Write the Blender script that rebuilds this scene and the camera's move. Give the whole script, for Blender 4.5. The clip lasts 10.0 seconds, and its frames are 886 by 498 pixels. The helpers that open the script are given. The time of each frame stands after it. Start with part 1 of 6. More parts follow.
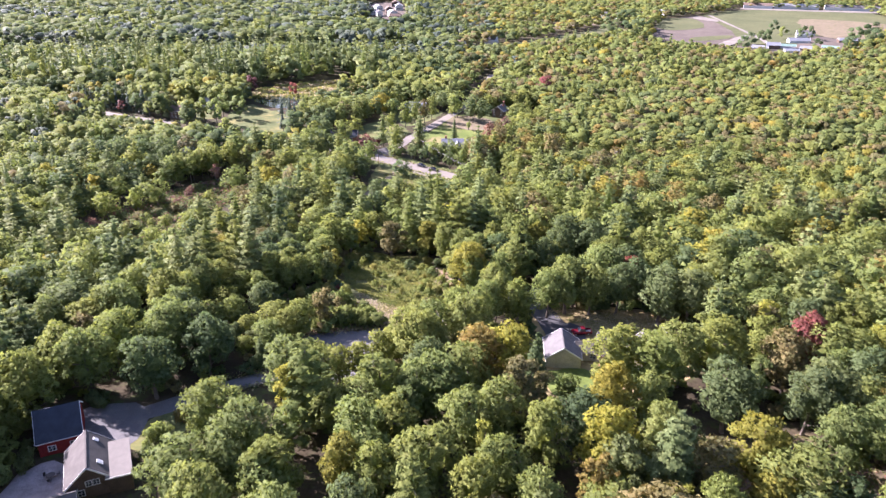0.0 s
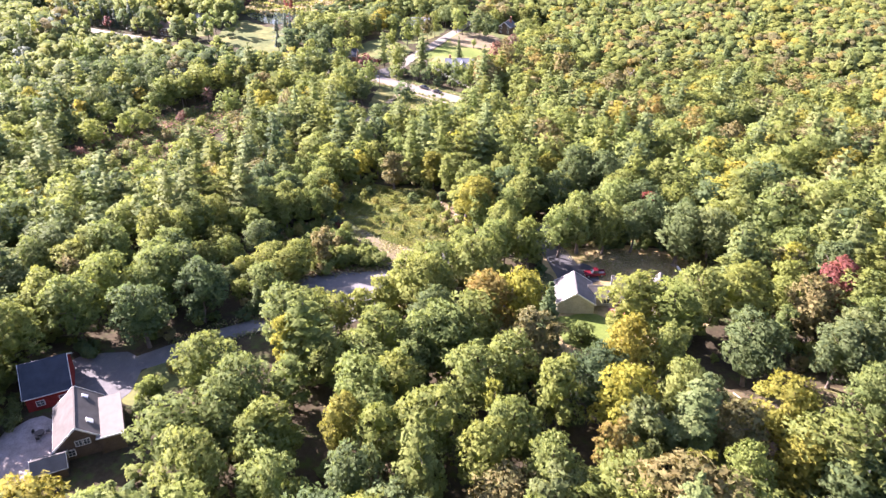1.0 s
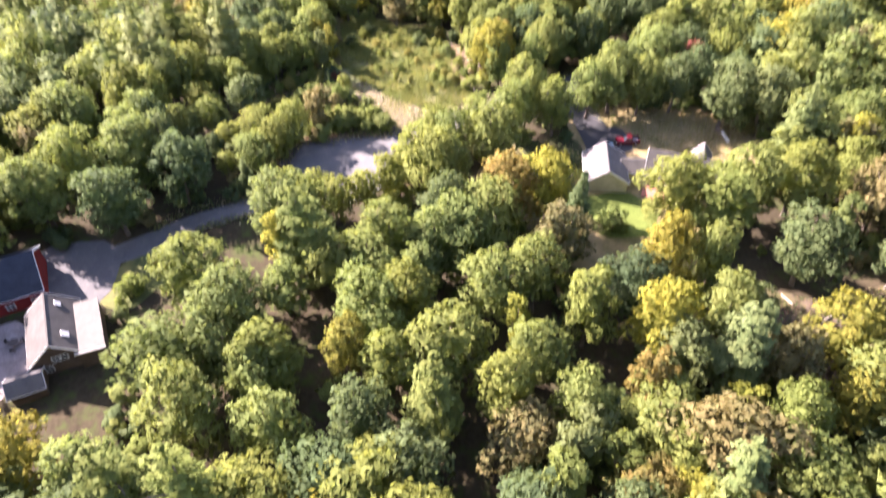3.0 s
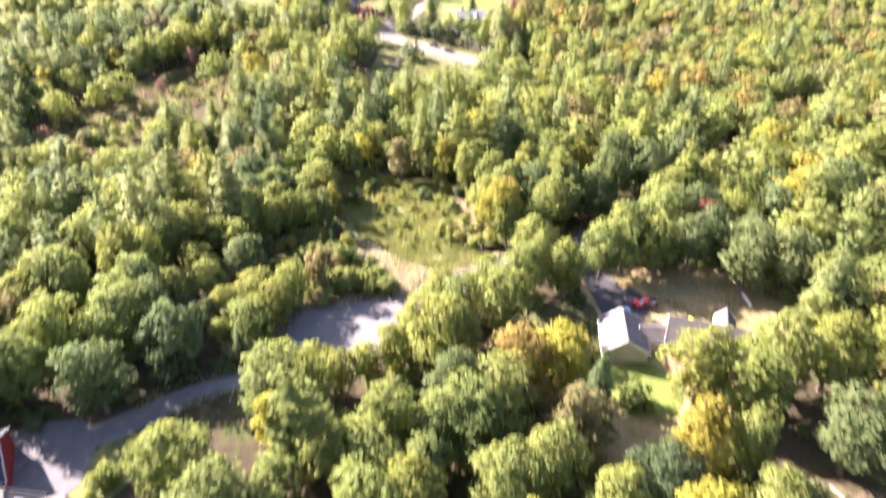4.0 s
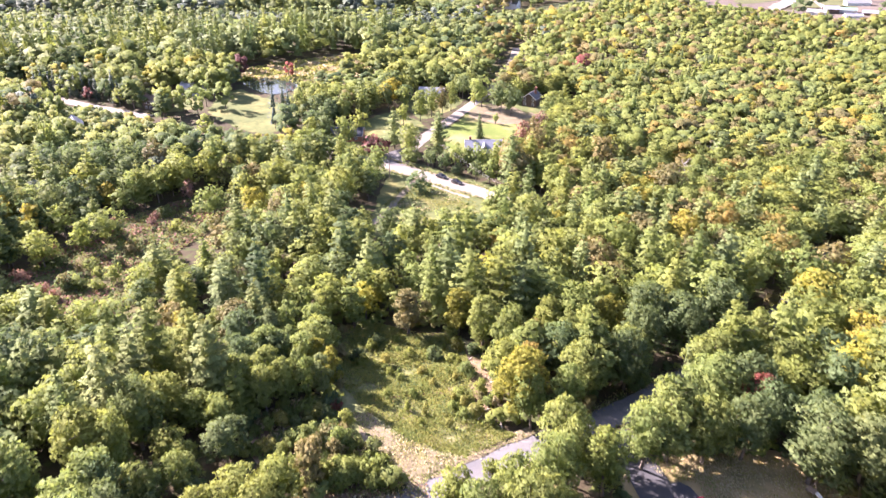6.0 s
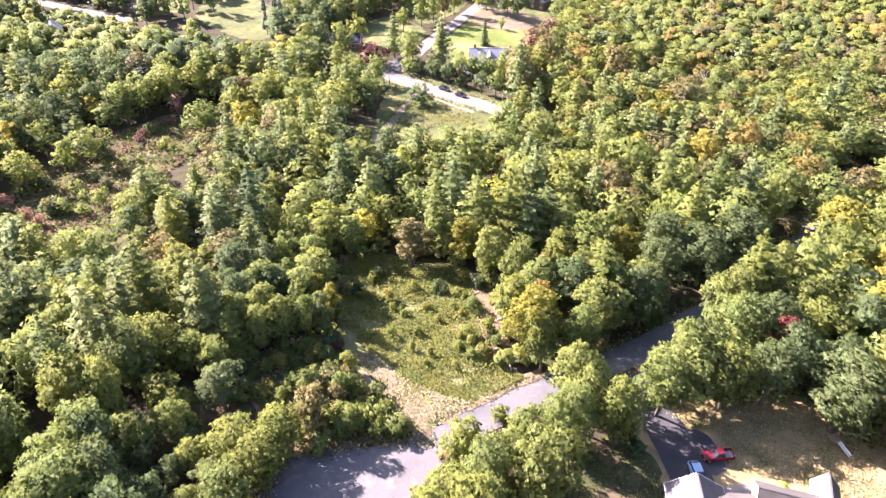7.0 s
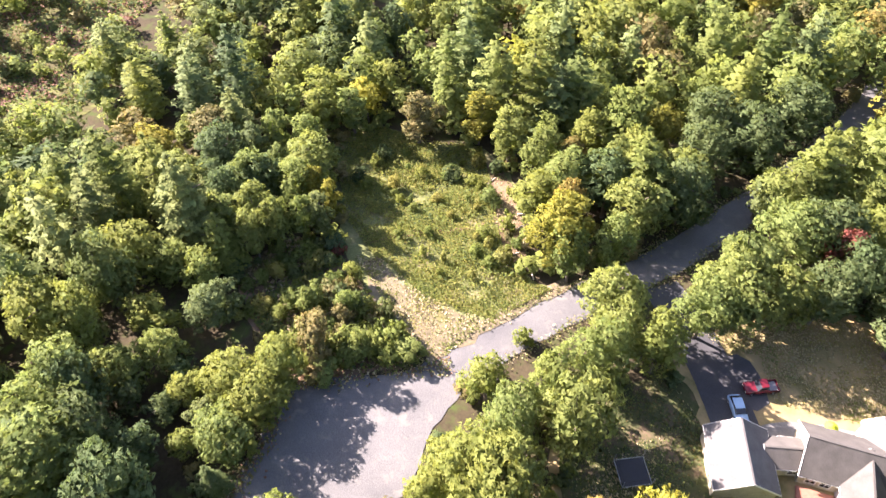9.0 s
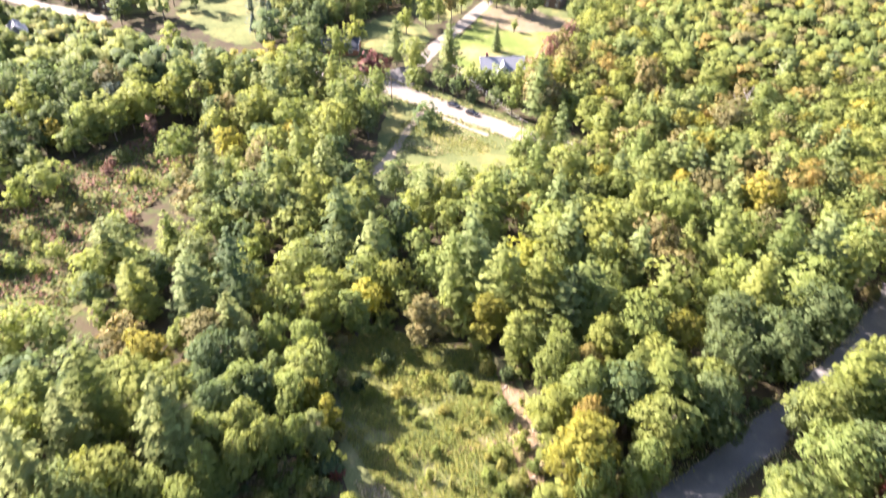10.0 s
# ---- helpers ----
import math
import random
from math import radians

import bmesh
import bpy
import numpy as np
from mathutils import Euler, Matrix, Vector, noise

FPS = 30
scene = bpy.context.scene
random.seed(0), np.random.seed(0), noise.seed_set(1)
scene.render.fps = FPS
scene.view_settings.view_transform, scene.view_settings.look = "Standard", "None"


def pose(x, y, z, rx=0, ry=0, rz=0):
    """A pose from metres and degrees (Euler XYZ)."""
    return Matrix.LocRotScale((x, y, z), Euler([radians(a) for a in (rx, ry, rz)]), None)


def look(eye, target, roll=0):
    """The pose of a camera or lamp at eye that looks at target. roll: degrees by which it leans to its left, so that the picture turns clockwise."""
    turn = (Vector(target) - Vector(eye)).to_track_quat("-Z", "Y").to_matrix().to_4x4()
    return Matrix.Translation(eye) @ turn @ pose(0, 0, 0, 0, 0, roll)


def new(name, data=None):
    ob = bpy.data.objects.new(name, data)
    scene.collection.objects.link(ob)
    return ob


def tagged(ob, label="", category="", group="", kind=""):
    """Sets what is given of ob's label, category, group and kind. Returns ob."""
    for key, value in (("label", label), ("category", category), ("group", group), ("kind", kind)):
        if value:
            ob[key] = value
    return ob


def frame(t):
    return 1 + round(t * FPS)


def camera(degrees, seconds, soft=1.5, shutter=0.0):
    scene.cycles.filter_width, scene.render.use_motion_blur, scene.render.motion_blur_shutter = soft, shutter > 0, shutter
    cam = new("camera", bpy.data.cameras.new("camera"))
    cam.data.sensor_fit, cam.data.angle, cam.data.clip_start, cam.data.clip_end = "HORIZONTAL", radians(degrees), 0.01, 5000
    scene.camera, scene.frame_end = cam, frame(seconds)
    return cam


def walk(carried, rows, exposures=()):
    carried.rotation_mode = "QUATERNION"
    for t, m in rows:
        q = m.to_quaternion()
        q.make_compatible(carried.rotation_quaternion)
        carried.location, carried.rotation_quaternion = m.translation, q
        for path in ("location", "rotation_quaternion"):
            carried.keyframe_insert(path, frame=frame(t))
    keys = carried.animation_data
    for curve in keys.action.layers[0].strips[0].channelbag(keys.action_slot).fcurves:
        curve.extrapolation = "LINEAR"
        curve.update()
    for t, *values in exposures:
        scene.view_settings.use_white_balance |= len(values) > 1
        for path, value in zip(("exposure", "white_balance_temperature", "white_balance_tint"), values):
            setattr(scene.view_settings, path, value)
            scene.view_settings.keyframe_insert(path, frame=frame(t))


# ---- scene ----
cam = camera(63.8, 10.0, soft=1.35, shutter=0.5)
# seconds, eye x y z, yaw, pitch, roll
PATH = [
    (0.0, -0.16, -0.16, 93.88, -0.1, -23.9, -0.05),
    (0.5, -0.53, 5.49, 93.98, -0.01, -24.77, -0.13),
    (0.6, -0.61, 6.61, 94.0, 0.02, -25.89, -0.14),
    (0.7, -0.68, 7.74, 94.02, 0.05, -27.75, -0.16),
    (0.8, -0.76, 8.87, 94.04, 0.08, -29.5, -0.17),
    (0.9, -0.84, 10.0, 94.06, 0.11, -30.35, -0.19),
    (1.0, -0.92, 11.13, 94.08, 0.14, -30.59, -0.2),
    (1.5, -1.35, 16.78, 94.18, 0.22, -30.67, -0.27),
    (2.0, -1.8, 22.42, 94.28, 0.31, -30.7, -0.32),
    (2.3, -2.08, 25.81, 94.34, 0.38, -31.33, -0.35),
    (2.4, -2.17, 26.94, 94.36, 0.41, -32.41, -0.36),
    (2.5, -2.27, 28.07, 94.38, 0.43, -34.09, -0.37),
    (2.7, -2.47, 30.33, 94.41, 0.55, -38.57, -0.39),
    (2.9, -2.67, 32.59, 94.45, 0.57, -43.6, -0.41),
    (3.1, -2.88, 34.85, 94.49, 0.59, -47.9, -0.42),
    (3.25, -3.03, 36.54, 94.52, 0.6, -48.9, -0.43),
    (3.4, -3.19, 38.23, 94.55, 0.61, -47.9, -0.44),
    (3.6, -3.41, 40.49, 94.59, 0.63, -44.5, -0.45),
    (3.8, -3.63, 42.75, 94.63, 0.64, -40.28, -0.46),
    (3.9, -3.74, 43.88, 94.65, 0.64, -38.22, -0.47),
    (4.0, -3.86, 45.01, 94.67, 0.64, -35.82, -0.47),
    (4.1, -3.97, 46.14, 94.69, 0.65, -33.61, -0.48),
    (4.2, -4.09, 47.27, 94.71, 0.65, -31.44, -0.48),
    (4.3, -4.2, 48.4, 94.73, 0.65, -29.88, -0.48),
    (4.5, -4.44, 50.66, 94.77, 0.66, -28.42, -0.49),
    (5.0, -5.05, 56.31, 94.87, 0.68, -28.41, -0.5),
    (5.2, -5.3, 58.57, 94.91, 0.69, -28.41, -0.5),
    (5.7, -5.94, 64.22, 95.0, 0.71, -28.2, -0.5),
    (6.1, -6.48, 68.74, 95.08, 0.72, -27.2, -0.49),
    (6.3, -6.75, 71.0, 95.12, 0.72, -27.96, -0.48),
    (6.5, -7.03, 73.26, 95.16, 0.73, -30.63, -0.48),
    (6.6, -7.17, 74.39, 95.18, 0.74, -32.2, -0.47),
    (6.7, -7.31, 75.52, 95.2, 0.74, -33.77, -0.47),
    (6.8, -7.46, 76.65, 95.22, 0.74, -34.73, -0.46),
    (7.0, -7.75, 78.91, 95.26, 0.74, -35.12, -0.45),
    (7.5, -8.49, 84.56, 95.36, 0.71, -35.09, -0.42),
    (8.0, -9.25, 90.22, 95.46, 0.66, -35.06, -0.38),
    (8.3, -9.73, 93.61, 95.52, 0.63, -36.76, -0.35),
    (8.4, -9.89, 94.74, 95.54, 0.62, -38.43, -0.34),
    (8.5, -10.05, 95.87, 95.56, 0.61, -40.37, -0.33),
    (8.6, -10.21, 97.0, 95.57, 0.6, -42.34, -0.32),
    (8.7, -10.37, 98.13, 95.59, 0.6, -44.6, -0.31),
    (8.8, -10.54, 99.26, 95.61, 0.6, -46.7, -0.3),
    (9.0, -10.87, 101.52, 95.65, 0.59, -50.17, -0.28),
    (9.2, -11.2, 103.78, 95.69, 0.53, -50.2, -0.25),
    (9.35, -11.46, 105.48, 95.72, 0.49, -49.7, -0.23),
    (9.5, -11.72, 107.18, 95.75, 0.45, -48.52, -0.21),
    (9.6, -11.89, 108.31, 95.77, 0.42, -46.06, -0.2),
    (9.7, -12.06, 109.44, 95.79, 0.39, -43.3, -0.18),
    (9.8, -12.24, 110.57, 95.81, 0.35, -41.0, -0.17),
    (9.9, -12.41, 111.7, 95.83, 0.32, -38.6, -0.15),
    (10.0, -12.59, 112.83, 95.85, 0.29, -37.06, -0.14),
]
# seconds, stops, kelvin, tint
EXPOSURES = [(0, 2.31, 5860, 38.0), (0.5, 2.81, 5920, 39.0), (1.1, 2.82, 6210, 39.0), (2.5, 2.85, 6410, 38.0), (4.0, 3.12, 6560, 34.5), (4.5, 2.99, 6260, 37.5), (7.5, 2.86, 6260, 40.5), (9.0, 2.84, 6600, 29.5), (9.5, 3.02, 6550, 29.5), (10, 3.01, 6500, 28.5)]
walk(cam, [(t, pose(x, y, z, 0, 0, yaw) @ pose(0, 0, 0, 90 + pitch) @ pose(0, 0, 0, 0, 0, roll)) for t, x, y, z, yaw, pitch, roll in PATH], EXPOSURES)

# ---------------------------------------------------------------- light
SUN_TO = Vector((-0.76, 0.49, 0.53)).normalized()
sun_el = math.asin(SUN_TO.z)
sun_az = math.atan2(SUN_TO.x, SUN_TO.y)
world = bpy.data.worlds.new("sky")
world.use_nodes = True
scene.world = world
wn = world.node_tree
sky = wn.nodes.new("ShaderNodeTexSky")
sky.sky_type, sky.sun_disc = "NISHITA", False
sky.sun_elevation, sky.sun_rotation = sun_el, sun_az
sky.air_density, sky.dust_density = 1.2, 1.5
wn.links.new(sky.outputs[0], wn.nodes["Background"].inputs[0])
wn.nodes["Background"].inputs[1].default_value = 0.056
sun_data = bpy.data.lights.new("sun", "SUN")
sun_data.energy, sun_data.angle, sun_data.color = 4.8, radians(0.53), (1.0, 0.93, 0.81)
sun = new("sun", sun_data)
sun.matrix_world = look((-300, 200, 400), Vector((-300, 200, 400)) - SUN_TO)

# ---------------------------------------------------------------- terrain shape
KNOT_Y = [-5200, 60, 100, 150, 176, 200, 250, 320, 380, 450, 700, 1200, 1700, 2600, 5200]
KNOT_Z = [6, 6, 6, 3.2, 1.7, -2.5, -6, -9.5, -8, -8, -8, -8, 0, 30, 60]
PY = np.arange(-5200, 5200, 2.0)
_pz = np.interp(PY, KNOT_Y, KNOT_Z)
_k = np.exp(-0.5 * (np.arange(-15, 16) * 2.0 / 9.0) ** 2)
PZ = np.convolve(np.pad(_pz, 15, mode="edge"), _k / _k.sum(), "valid")


def land(x, y):
    """Height of the ground."""
    return np.interp(y, PY, PZ)


# ---------------------------------------------------------------- materials
def mat_new(name):
    m = bpy.data.materials.new(name)
    m.use_nodes = True
    nt = m.node_tree
    nt.nodes.clear()
    out = nt.nodes.new("ShaderNodeOutputMaterial")
    return m, nt, out


def node(nt, kind, **values):
    n = nt.nodes.new(kind)
    for k, v in values.items():
        n.inputs[k.replace("_", " ")].default_value = v
    return n


def ramp(nt, fac, stops):
    r = nt.nodes.new("ShaderNodeValToRGB")
    els = r.color_ramp.elements
    while len(els) < len(stops):
        els.new(0.5)
    for e, (p, c) in zip(els, stops):
        e.position, e.color = p, (*c, 1)
    nt.links.new(fac, r.inputs[0])
    return r.outputs[0]


def mixed(nt, fac, a, b, mode="MIX"):
    n = nt.nodes.new("ShaderNodeMix")
    n.data_type, n.blend_type = "RGBA", mode
    for sock, v in ((n.inputs[0], fac), (n.inputs[6], a), (n.inputs[7], b)):
        if isinstance(v, (int, float)):
            sock.default_value = v
        elif isinstance(v, tuple):
            sock.default_value = (*v, 1)
        else:
            nt.links.new(v, sock)
    return n.outputs[2]


def noise_of(nt, scale, detail=4.0, rough=0.6, space="Object"):
    tc = nt.nodes.new("ShaderNodeTexCoord")
    n = node(nt, "ShaderNodeTexNoise", Scale=scale, Detail=detail, Roughness=rough)
    nt.links.new(tc.outputs[space], n.inputs["Vector"])
    return n.outputs["Fac"]


def bumped(nt, fac, strength, distance):
    b = node(nt, "ShaderNodeBump", Strength=strength, Distance=distance)
    nt.links.new(fac, b.inputs["Height"])
    return b.outputs[0]


def surface(name, dark, light, rough=0.8, big=0.15, fine=3.0, bump=0.3, dist=0.05, extra=None, metal=0.0, lo=0.3, hi=0.7):
    """A rough two-scale surface: broad patches and fine grain."""
    m, nt, out = mat_new(name)
    a, b = noise_of(nt, big, 3), noise_of(nt, fine, 5, 0.7)
    base = ramp(nt, a, [(lo, dark), (hi, light)])
    grain = ramp(nt, b, [(0.25, (0.62, 0.62, 0.62)), (0.75, (1.3, 1.3, 1.3))])
    col = mixed(nt, 1.0, base, grain, "MULTIPLY")
    if extra:
        scale, lo2, hi2, colour = extra
        c = noise_of(nt, scale, 4, 0.65)
        f = ramp(nt, c, [(lo2, (0, 0, 0)), (hi2, (1, 1, 1))])
        col = mixed(nt, f, col, colour)
    p = node(nt, "ShaderNodeBsdfPrincipled", Roughness=rough, Metallic=metal)
    p.inputs["Specular IOR Level"].default_value = 0.12 if rough >= 0.9 else 0.4
    nt.links.new(col, p.inputs["Base Color"])
    nt.links.new(bumped(nt, b, bump, dist), p.inputs["Normal"])
    nt.links.new(p.outputs[0], out.inputs[0])
    return m


def leaf_mat(name, dark, mid, light, glow=0.48, holes=0.0):
    """Foliage: each leaf spray and each tree differ, light comes through the leaves."""
    m, nt, out = mat_new(name)
    geo = nt.nodes.new("ShaderNodeNewGeometry")
    info = nt.nodes.new("ShaderNodeObjectInfo")
    att = nt.nodes.new("ShaderNodeAttribute")
    att.attribute_name = "tree_tone"
    dark, light = (tuple(q_ * 0.4 + m_ * 0.6 for q_, m_ in zip(c, mid)) for c in (dark, light))
    per_leaf = ramp(nt, geo.outputs["Random Per Island"], [(0.0, dark), (0.5, mid), (1.0, light)])
    add = nt.nodes.new("ShaderNodeMath")
    add.operation = "ADD"
    nt.links.new(info.outputs["Random"], add.inputs[0])
    nt.links.new(att.outputs["Fac"], add.inputs[1])
    fr = nt.nodes.new("ShaderNodeMath")
    fr.operation = "FRACT"
    nt.links.new(add.outputs[0], fr.inputs[0])
    tone = ramp(nt, fr.outputs[0], [(0.0, (0.78, 0.82, 0.88)), (0.35, (0.95, 1.0, 0.98)), (0.7, (1.06, 1.02, 0.96)), (1.0, (1.05, 1.02, 0.95))])
    col = mixed(nt, 1.0, per_leaf, tone, "MULTIPLY")
    patch = ramp(nt, noise_of(nt, 0.45, 2), [(0.3, (0.90, 0.94, 0.95)), (0.7, (1.06, 1.03, 0.98))])
    col = mixed(nt, 1.0, col, patch, "MULTIPLY")
    speck = noise_of(nt, holes * 0.45 if holes else 2.6, 4, 0.7)
    col = mixed(nt, 1.0, col, ramp(nt, speck, [(0.3, (0.68, 0.73, 0.72)), (0.7, (1.22, 1.19, 1.12))] if holes > 4 else [(0.3, (0.86, 0.89, 0.88)), (0.7, (1.08, 1.07, 1.05))]), "MULTIPLY")
    dif = nt.nodes.new("ShaderNodeBsdfPrincipled")
    dif.inputs["Roughness"].default_value = 0.7
    dif.inputs["Specular IOR Level"].default_value = 0.08
    tra = nt.nodes.new("ShaderNodeBsdfTranslucent")
    warm = mixed(nt, 1.0, col, (1.12, 1.10, 0.86), "MULTIPLY")
    nt.links.new(col, dif.inputs["Base Color"])
    if not holes:
        nt.links.new(bumped(nt, speck, 0.8, 0.5), dif.inputs["Normal"])
    nt.links.new(warm, tra.inputs[0])
    mx = nt.nodes.new("ShaderNodeMixShader")
    mx.inputs[0].default_value = glow
    nt.links.new(dif.outputs[0], mx.inputs[1])
    nt.links.new(tra.outputs[0], mx.inputs[2])
    if holes:
        gap = ramp(nt, noise_of(nt, holes, 3, 0.65), [(0.437, (0, 0, 0)), (0.462, (1, 1, 1))])
        clear = nt.nodes.new("ShaderNodeBsdfTransparent")
        cut = nt.nodes.new("ShaderNodeMixShader")
        nt.links.new(gap, cut.inputs[0])
        nt.links.new(clear.outputs[0], cut.inputs[1])
        nt.links.new(mx.outputs[0], cut.inputs[2])
        nt.links.new(cut.outputs[0], out.inputs[0])
    else:
        nt.links.new(mx.outputs[0], out.inputs[0])
    return m


LEAF_TONES = {
    "green": ((0.138, 0.190, 0.060), (0.199, 0.242, 0.081), (0.264, 0.288, 0.104)),
    "lime": ((0.151, 0.193, 0.053), (0.210, 0.245, 0.072), (0.273, 0.293, 0.097)),
    "dark": ((0.079, 0.121, 0.056), (0.115, 0.159, 0.073), (0.159, 0.198, 0.097)),
    "pine": ((0.117, 0.161, 0.063), (0.175, 0.214, 0.082), (0.249, 0.270, 0.108), 0.3),
    "spruce": ((0.071, 0.098, 0.074), (0.101, 0.130, 0.100), (0.137, 0.164, 0.132), 0.15),
    "grey": ((0.119, 0.155, 0.068), (0.161, 0.201, 0.088), (0.216, 0.250, 0.116)),
    "yellow": ((0.191, 0.219, 0.053), (0.292, 0.296, 0.059), (0.401, 0.366, 0.077)),
    "gold": ((0.159, 0.180, 0.046), (0.265, 0.249, 0.054), (0.362, 0.296, 0.064)),
    "orange": ((0.147, 0.171, 0.061), (0.256, 0.210, 0.073), (0.399, 0.241, 0.085)),
    "red": ((0.105, 0.087, 0.059), (0.253, 0.087, 0.081), (0.349, 0.123, 0.108)),
    "plum": ((0.092, 0.042, 0.042), (0.130, 0.058, 0.057), (0.166, 0.077, 0.072), 0.2),
    "rust": ((0.116, 0.134, 0.057), (0.178, 0.159, 0.072), (0.249, 0.181, 0.090), 0.3),
    "weed": ((0.188, 0.208, 0.069), (0.289, 0.282, 0.094), (0.413, 0.365, 0.133)),
    "straw": ((0.336, 0.278, 0.173), (0.472, 0.397, 0.251), (0.588, 0.497, 0.324), 0.25),
    "bog": ((0.166, 0.089, 0.069), (0.235, 0.129, 0.099), (0.297, 0.168, 0.129), 0.2),
}
LEAF = {k: leaf_mat("leaf_" + k, *v) for k, v in LEAF_TONES.items()}
CLOSE = {k: leaf_mat("close_" + k, *v, holes=4.6) for k, v in LEAF_TONES.items()}
SPRAY = {k: leaf_mat("spray_" + k, *v, holes=2.9) for k, v in LEAF_TONES.items()}
CLUMP = {k: leaf_mat("clump_" + k, *v, holes=1.7) for k, v in LEAF_TONES.items()}
LEAF_KEYS = list(LEAF)
BARK = surface("bark", (0.10, 0.08, 0.065), (0.20, 0.17, 0.14), 0.95, 0.8, 9.0, 0.8, 0.04)
FLOOR_MAT = surface("forest_floor", (0.036, 0.030, 0.019), (0.075, 0.060, 0.036), 1.0, 0.07, 1.4, 0.6, 0.12, (0.33, 0.5, 0.68, (0.055, 0.075, 0.022)))
ASPHALT = surface("worn_asphalt", (0.104, 0.104, 0.108), (0.152, 0.150, 0.150), 0.9, 0.12, 6.0, 0.25, 0.01, (0.5, 0.55, 0.75, (0.190, 0.176, 0.160)))
ASPHALT_OLD = surface("bleached_asphalt", (0.175, 0.160, 0.138), (0.235, 0.214, 0.184), 0.9, 0.08, 4.0, 0.2, 0.01)
ASPHALT_NEW = surface("dark_asphalt", (0.044, 0.045, 0.050), (0.068, 0.069, 0.074), 0.85, 0.2, 6.0, 0.25, 0.01)
LAWN = surface("lawn_grass", (0.120, 0.112, 0.045), (0.205, 0.180, 0.080), 1.0, 0.16, 2.2, 0.5, 0.06, (0.13, 0.34, 0.54, (0.315, 0.240, 0.125)))
LAWN_GREEN = surface("green_lawn", (0.074, 0.092, 0.034), (0.118, 0.136, 0.052), 1.0, 0.10, 1.6, 0.5, 0.06, (0.09, 0.5, 0.7, (0.198, 0.180, 0.068)))
FIELD_LIME = surface("mown_lime_grass", (0.088, 0.125, 0.028), (0.140, 0.176, 0.046), 1.0, 0.07, 1.6, 0.5, 0.06, (0.05, 0.52, 0.66, (0.215, 0.185, 0.085)))
DRY = surface("dry_grass", (0.125, 0.105, 0.066), (0.200, 0.166, 0.112), 1.0, 0.2, 2.5, 0.5, 0.06, (0.3, 0.55, 0.75, (0.136, 0.136, 0.041)))
SAND = surface("sandy_track", (0.185, 0.158, 0.112), (0.265, 0.228, 0.165), 1.0, 0.3, 3.0, 0.4, 0.04)
SOIL = surface("bare_soil", (0.128, 0.086, 0.053), (0.247, 0.180, 0.116), 1.0, 0.25, 2.6, 0.7, 0.10)
FIELD = surface("hay_field", (0.077, 0.090, 0.040), (0.112, 0.118, 0.056), 1.0, 0.02, 0.6, 0.4, 0.1)
TILLED = surface("tilled_field", (0.093, 0.077, 0.065), (0.136, 0.115, 0.096), 1.0, 0.03, 0.5, 0.4, 0.1)
# thin lawn with brown patches; tree shade is put into its darker colours
LAWN_PAINTED_SHADE = surface("thin_lawn_painted_shade", (0.050, 0.060, 0.025), (0.082, 0.090, 0.038), 1.0, 0.25, 1.8, 0.5, 0.06, (0.28, 0.48, 0.64, (0.130, 0.096, 0.062)))
MARSH = surface("marsh_ground", (0.060, 0.055, 0.026), (0.105, 0.095, 0.045), 1.0, 0.12, 1.6, 0.6, 0.15, (0.18, 0.45, 0.65, (0.14, 0.17, 0.04)))

from mathutils.geometry import delaunay_2d_cdt

# ---------------------------------------------------------------- mesh helpers
def mesh_arrays(name, verts, quads=None, tris=None, mats=(), qmat=None, tmat=None, tone=None, smooth=False, normals=None):
    """A mesh from numpy arrays. tone: one value per face, quads first."""
    me = bpy.data.meshes.new(name)
    quads = np.zeros((0, 4), int) if quads is None else np.asarray(quads)
    tris = np.zeros((0, 3), int) if tris is None else np.asarray(tris)
    nq, nt_ = len(quads), len(tris)
    me.vertices.add(len(verts))
    me.vertices.foreach_set("co", np.asarray(verts, np.float32).ravel())
    me.loops.add(4 * nq + 3 * nt_)
    me.loops.foreach_set("vertex_index", np.concatenate([quads.ravel(), tris.ravel()]).astype(np.int32))
    me.polygons.add(nq + nt_)
    starts = np.concatenate([np.arange(nq) * 4, 4 * nq + np.arange(nt_) * 3]).astype(np.int32)
    me.polygons.foreach_set("loop_start", starts)
    for m in mats:
        me.materials.append(m)
    if qmat is not None or tmat is not None:
        idx = np.concatenate([np.zeros(nq, int) if qmat is None else qmat, np.zeros(nt_, int) if tmat is None else tmat])
        me.polygons.foreach_set("material_index", idx.astype(np.int32))
    if smooth:
        me.polygons.foreach_set("use_smooth", np.ones(nq + nt_, bool))
    if tone is not None:
        me.attributes.new("tree_tone", "FLOAT", "FACE").data.foreach_set("value", np.asarray(tone, np.float32))
    if normals is not None:
        me.polygons.foreach_set("use_smooth", np.ones(nq + nt_, bool))
        me.attributes.new("custom_normal", "FLOAT_VECTOR", "POINT").data.foreach_set("vector", np.asarray(normals, np.float32).ravel())
    me.update(calc_edges=True)
    return me


def part(name, bm, material, parent, label="", smooth=False):
    """Links a bmesh as one mesh object under a thing or under a part."""
    me = bpy.data.meshes.new(name)
    if smooth:
        for f in bm.faces:
            f.smooth = True
    bm.normal_update()
    bm.to_mesh(me)
    bm.free()
    for m in material if isinstance(material, (list, tuple)) else [material]:
        me.materials.append(m)
    ob = new(name, me)
    if parent is not None:
        ob.parent = parent
    return tagged(ob, label) if label else ob


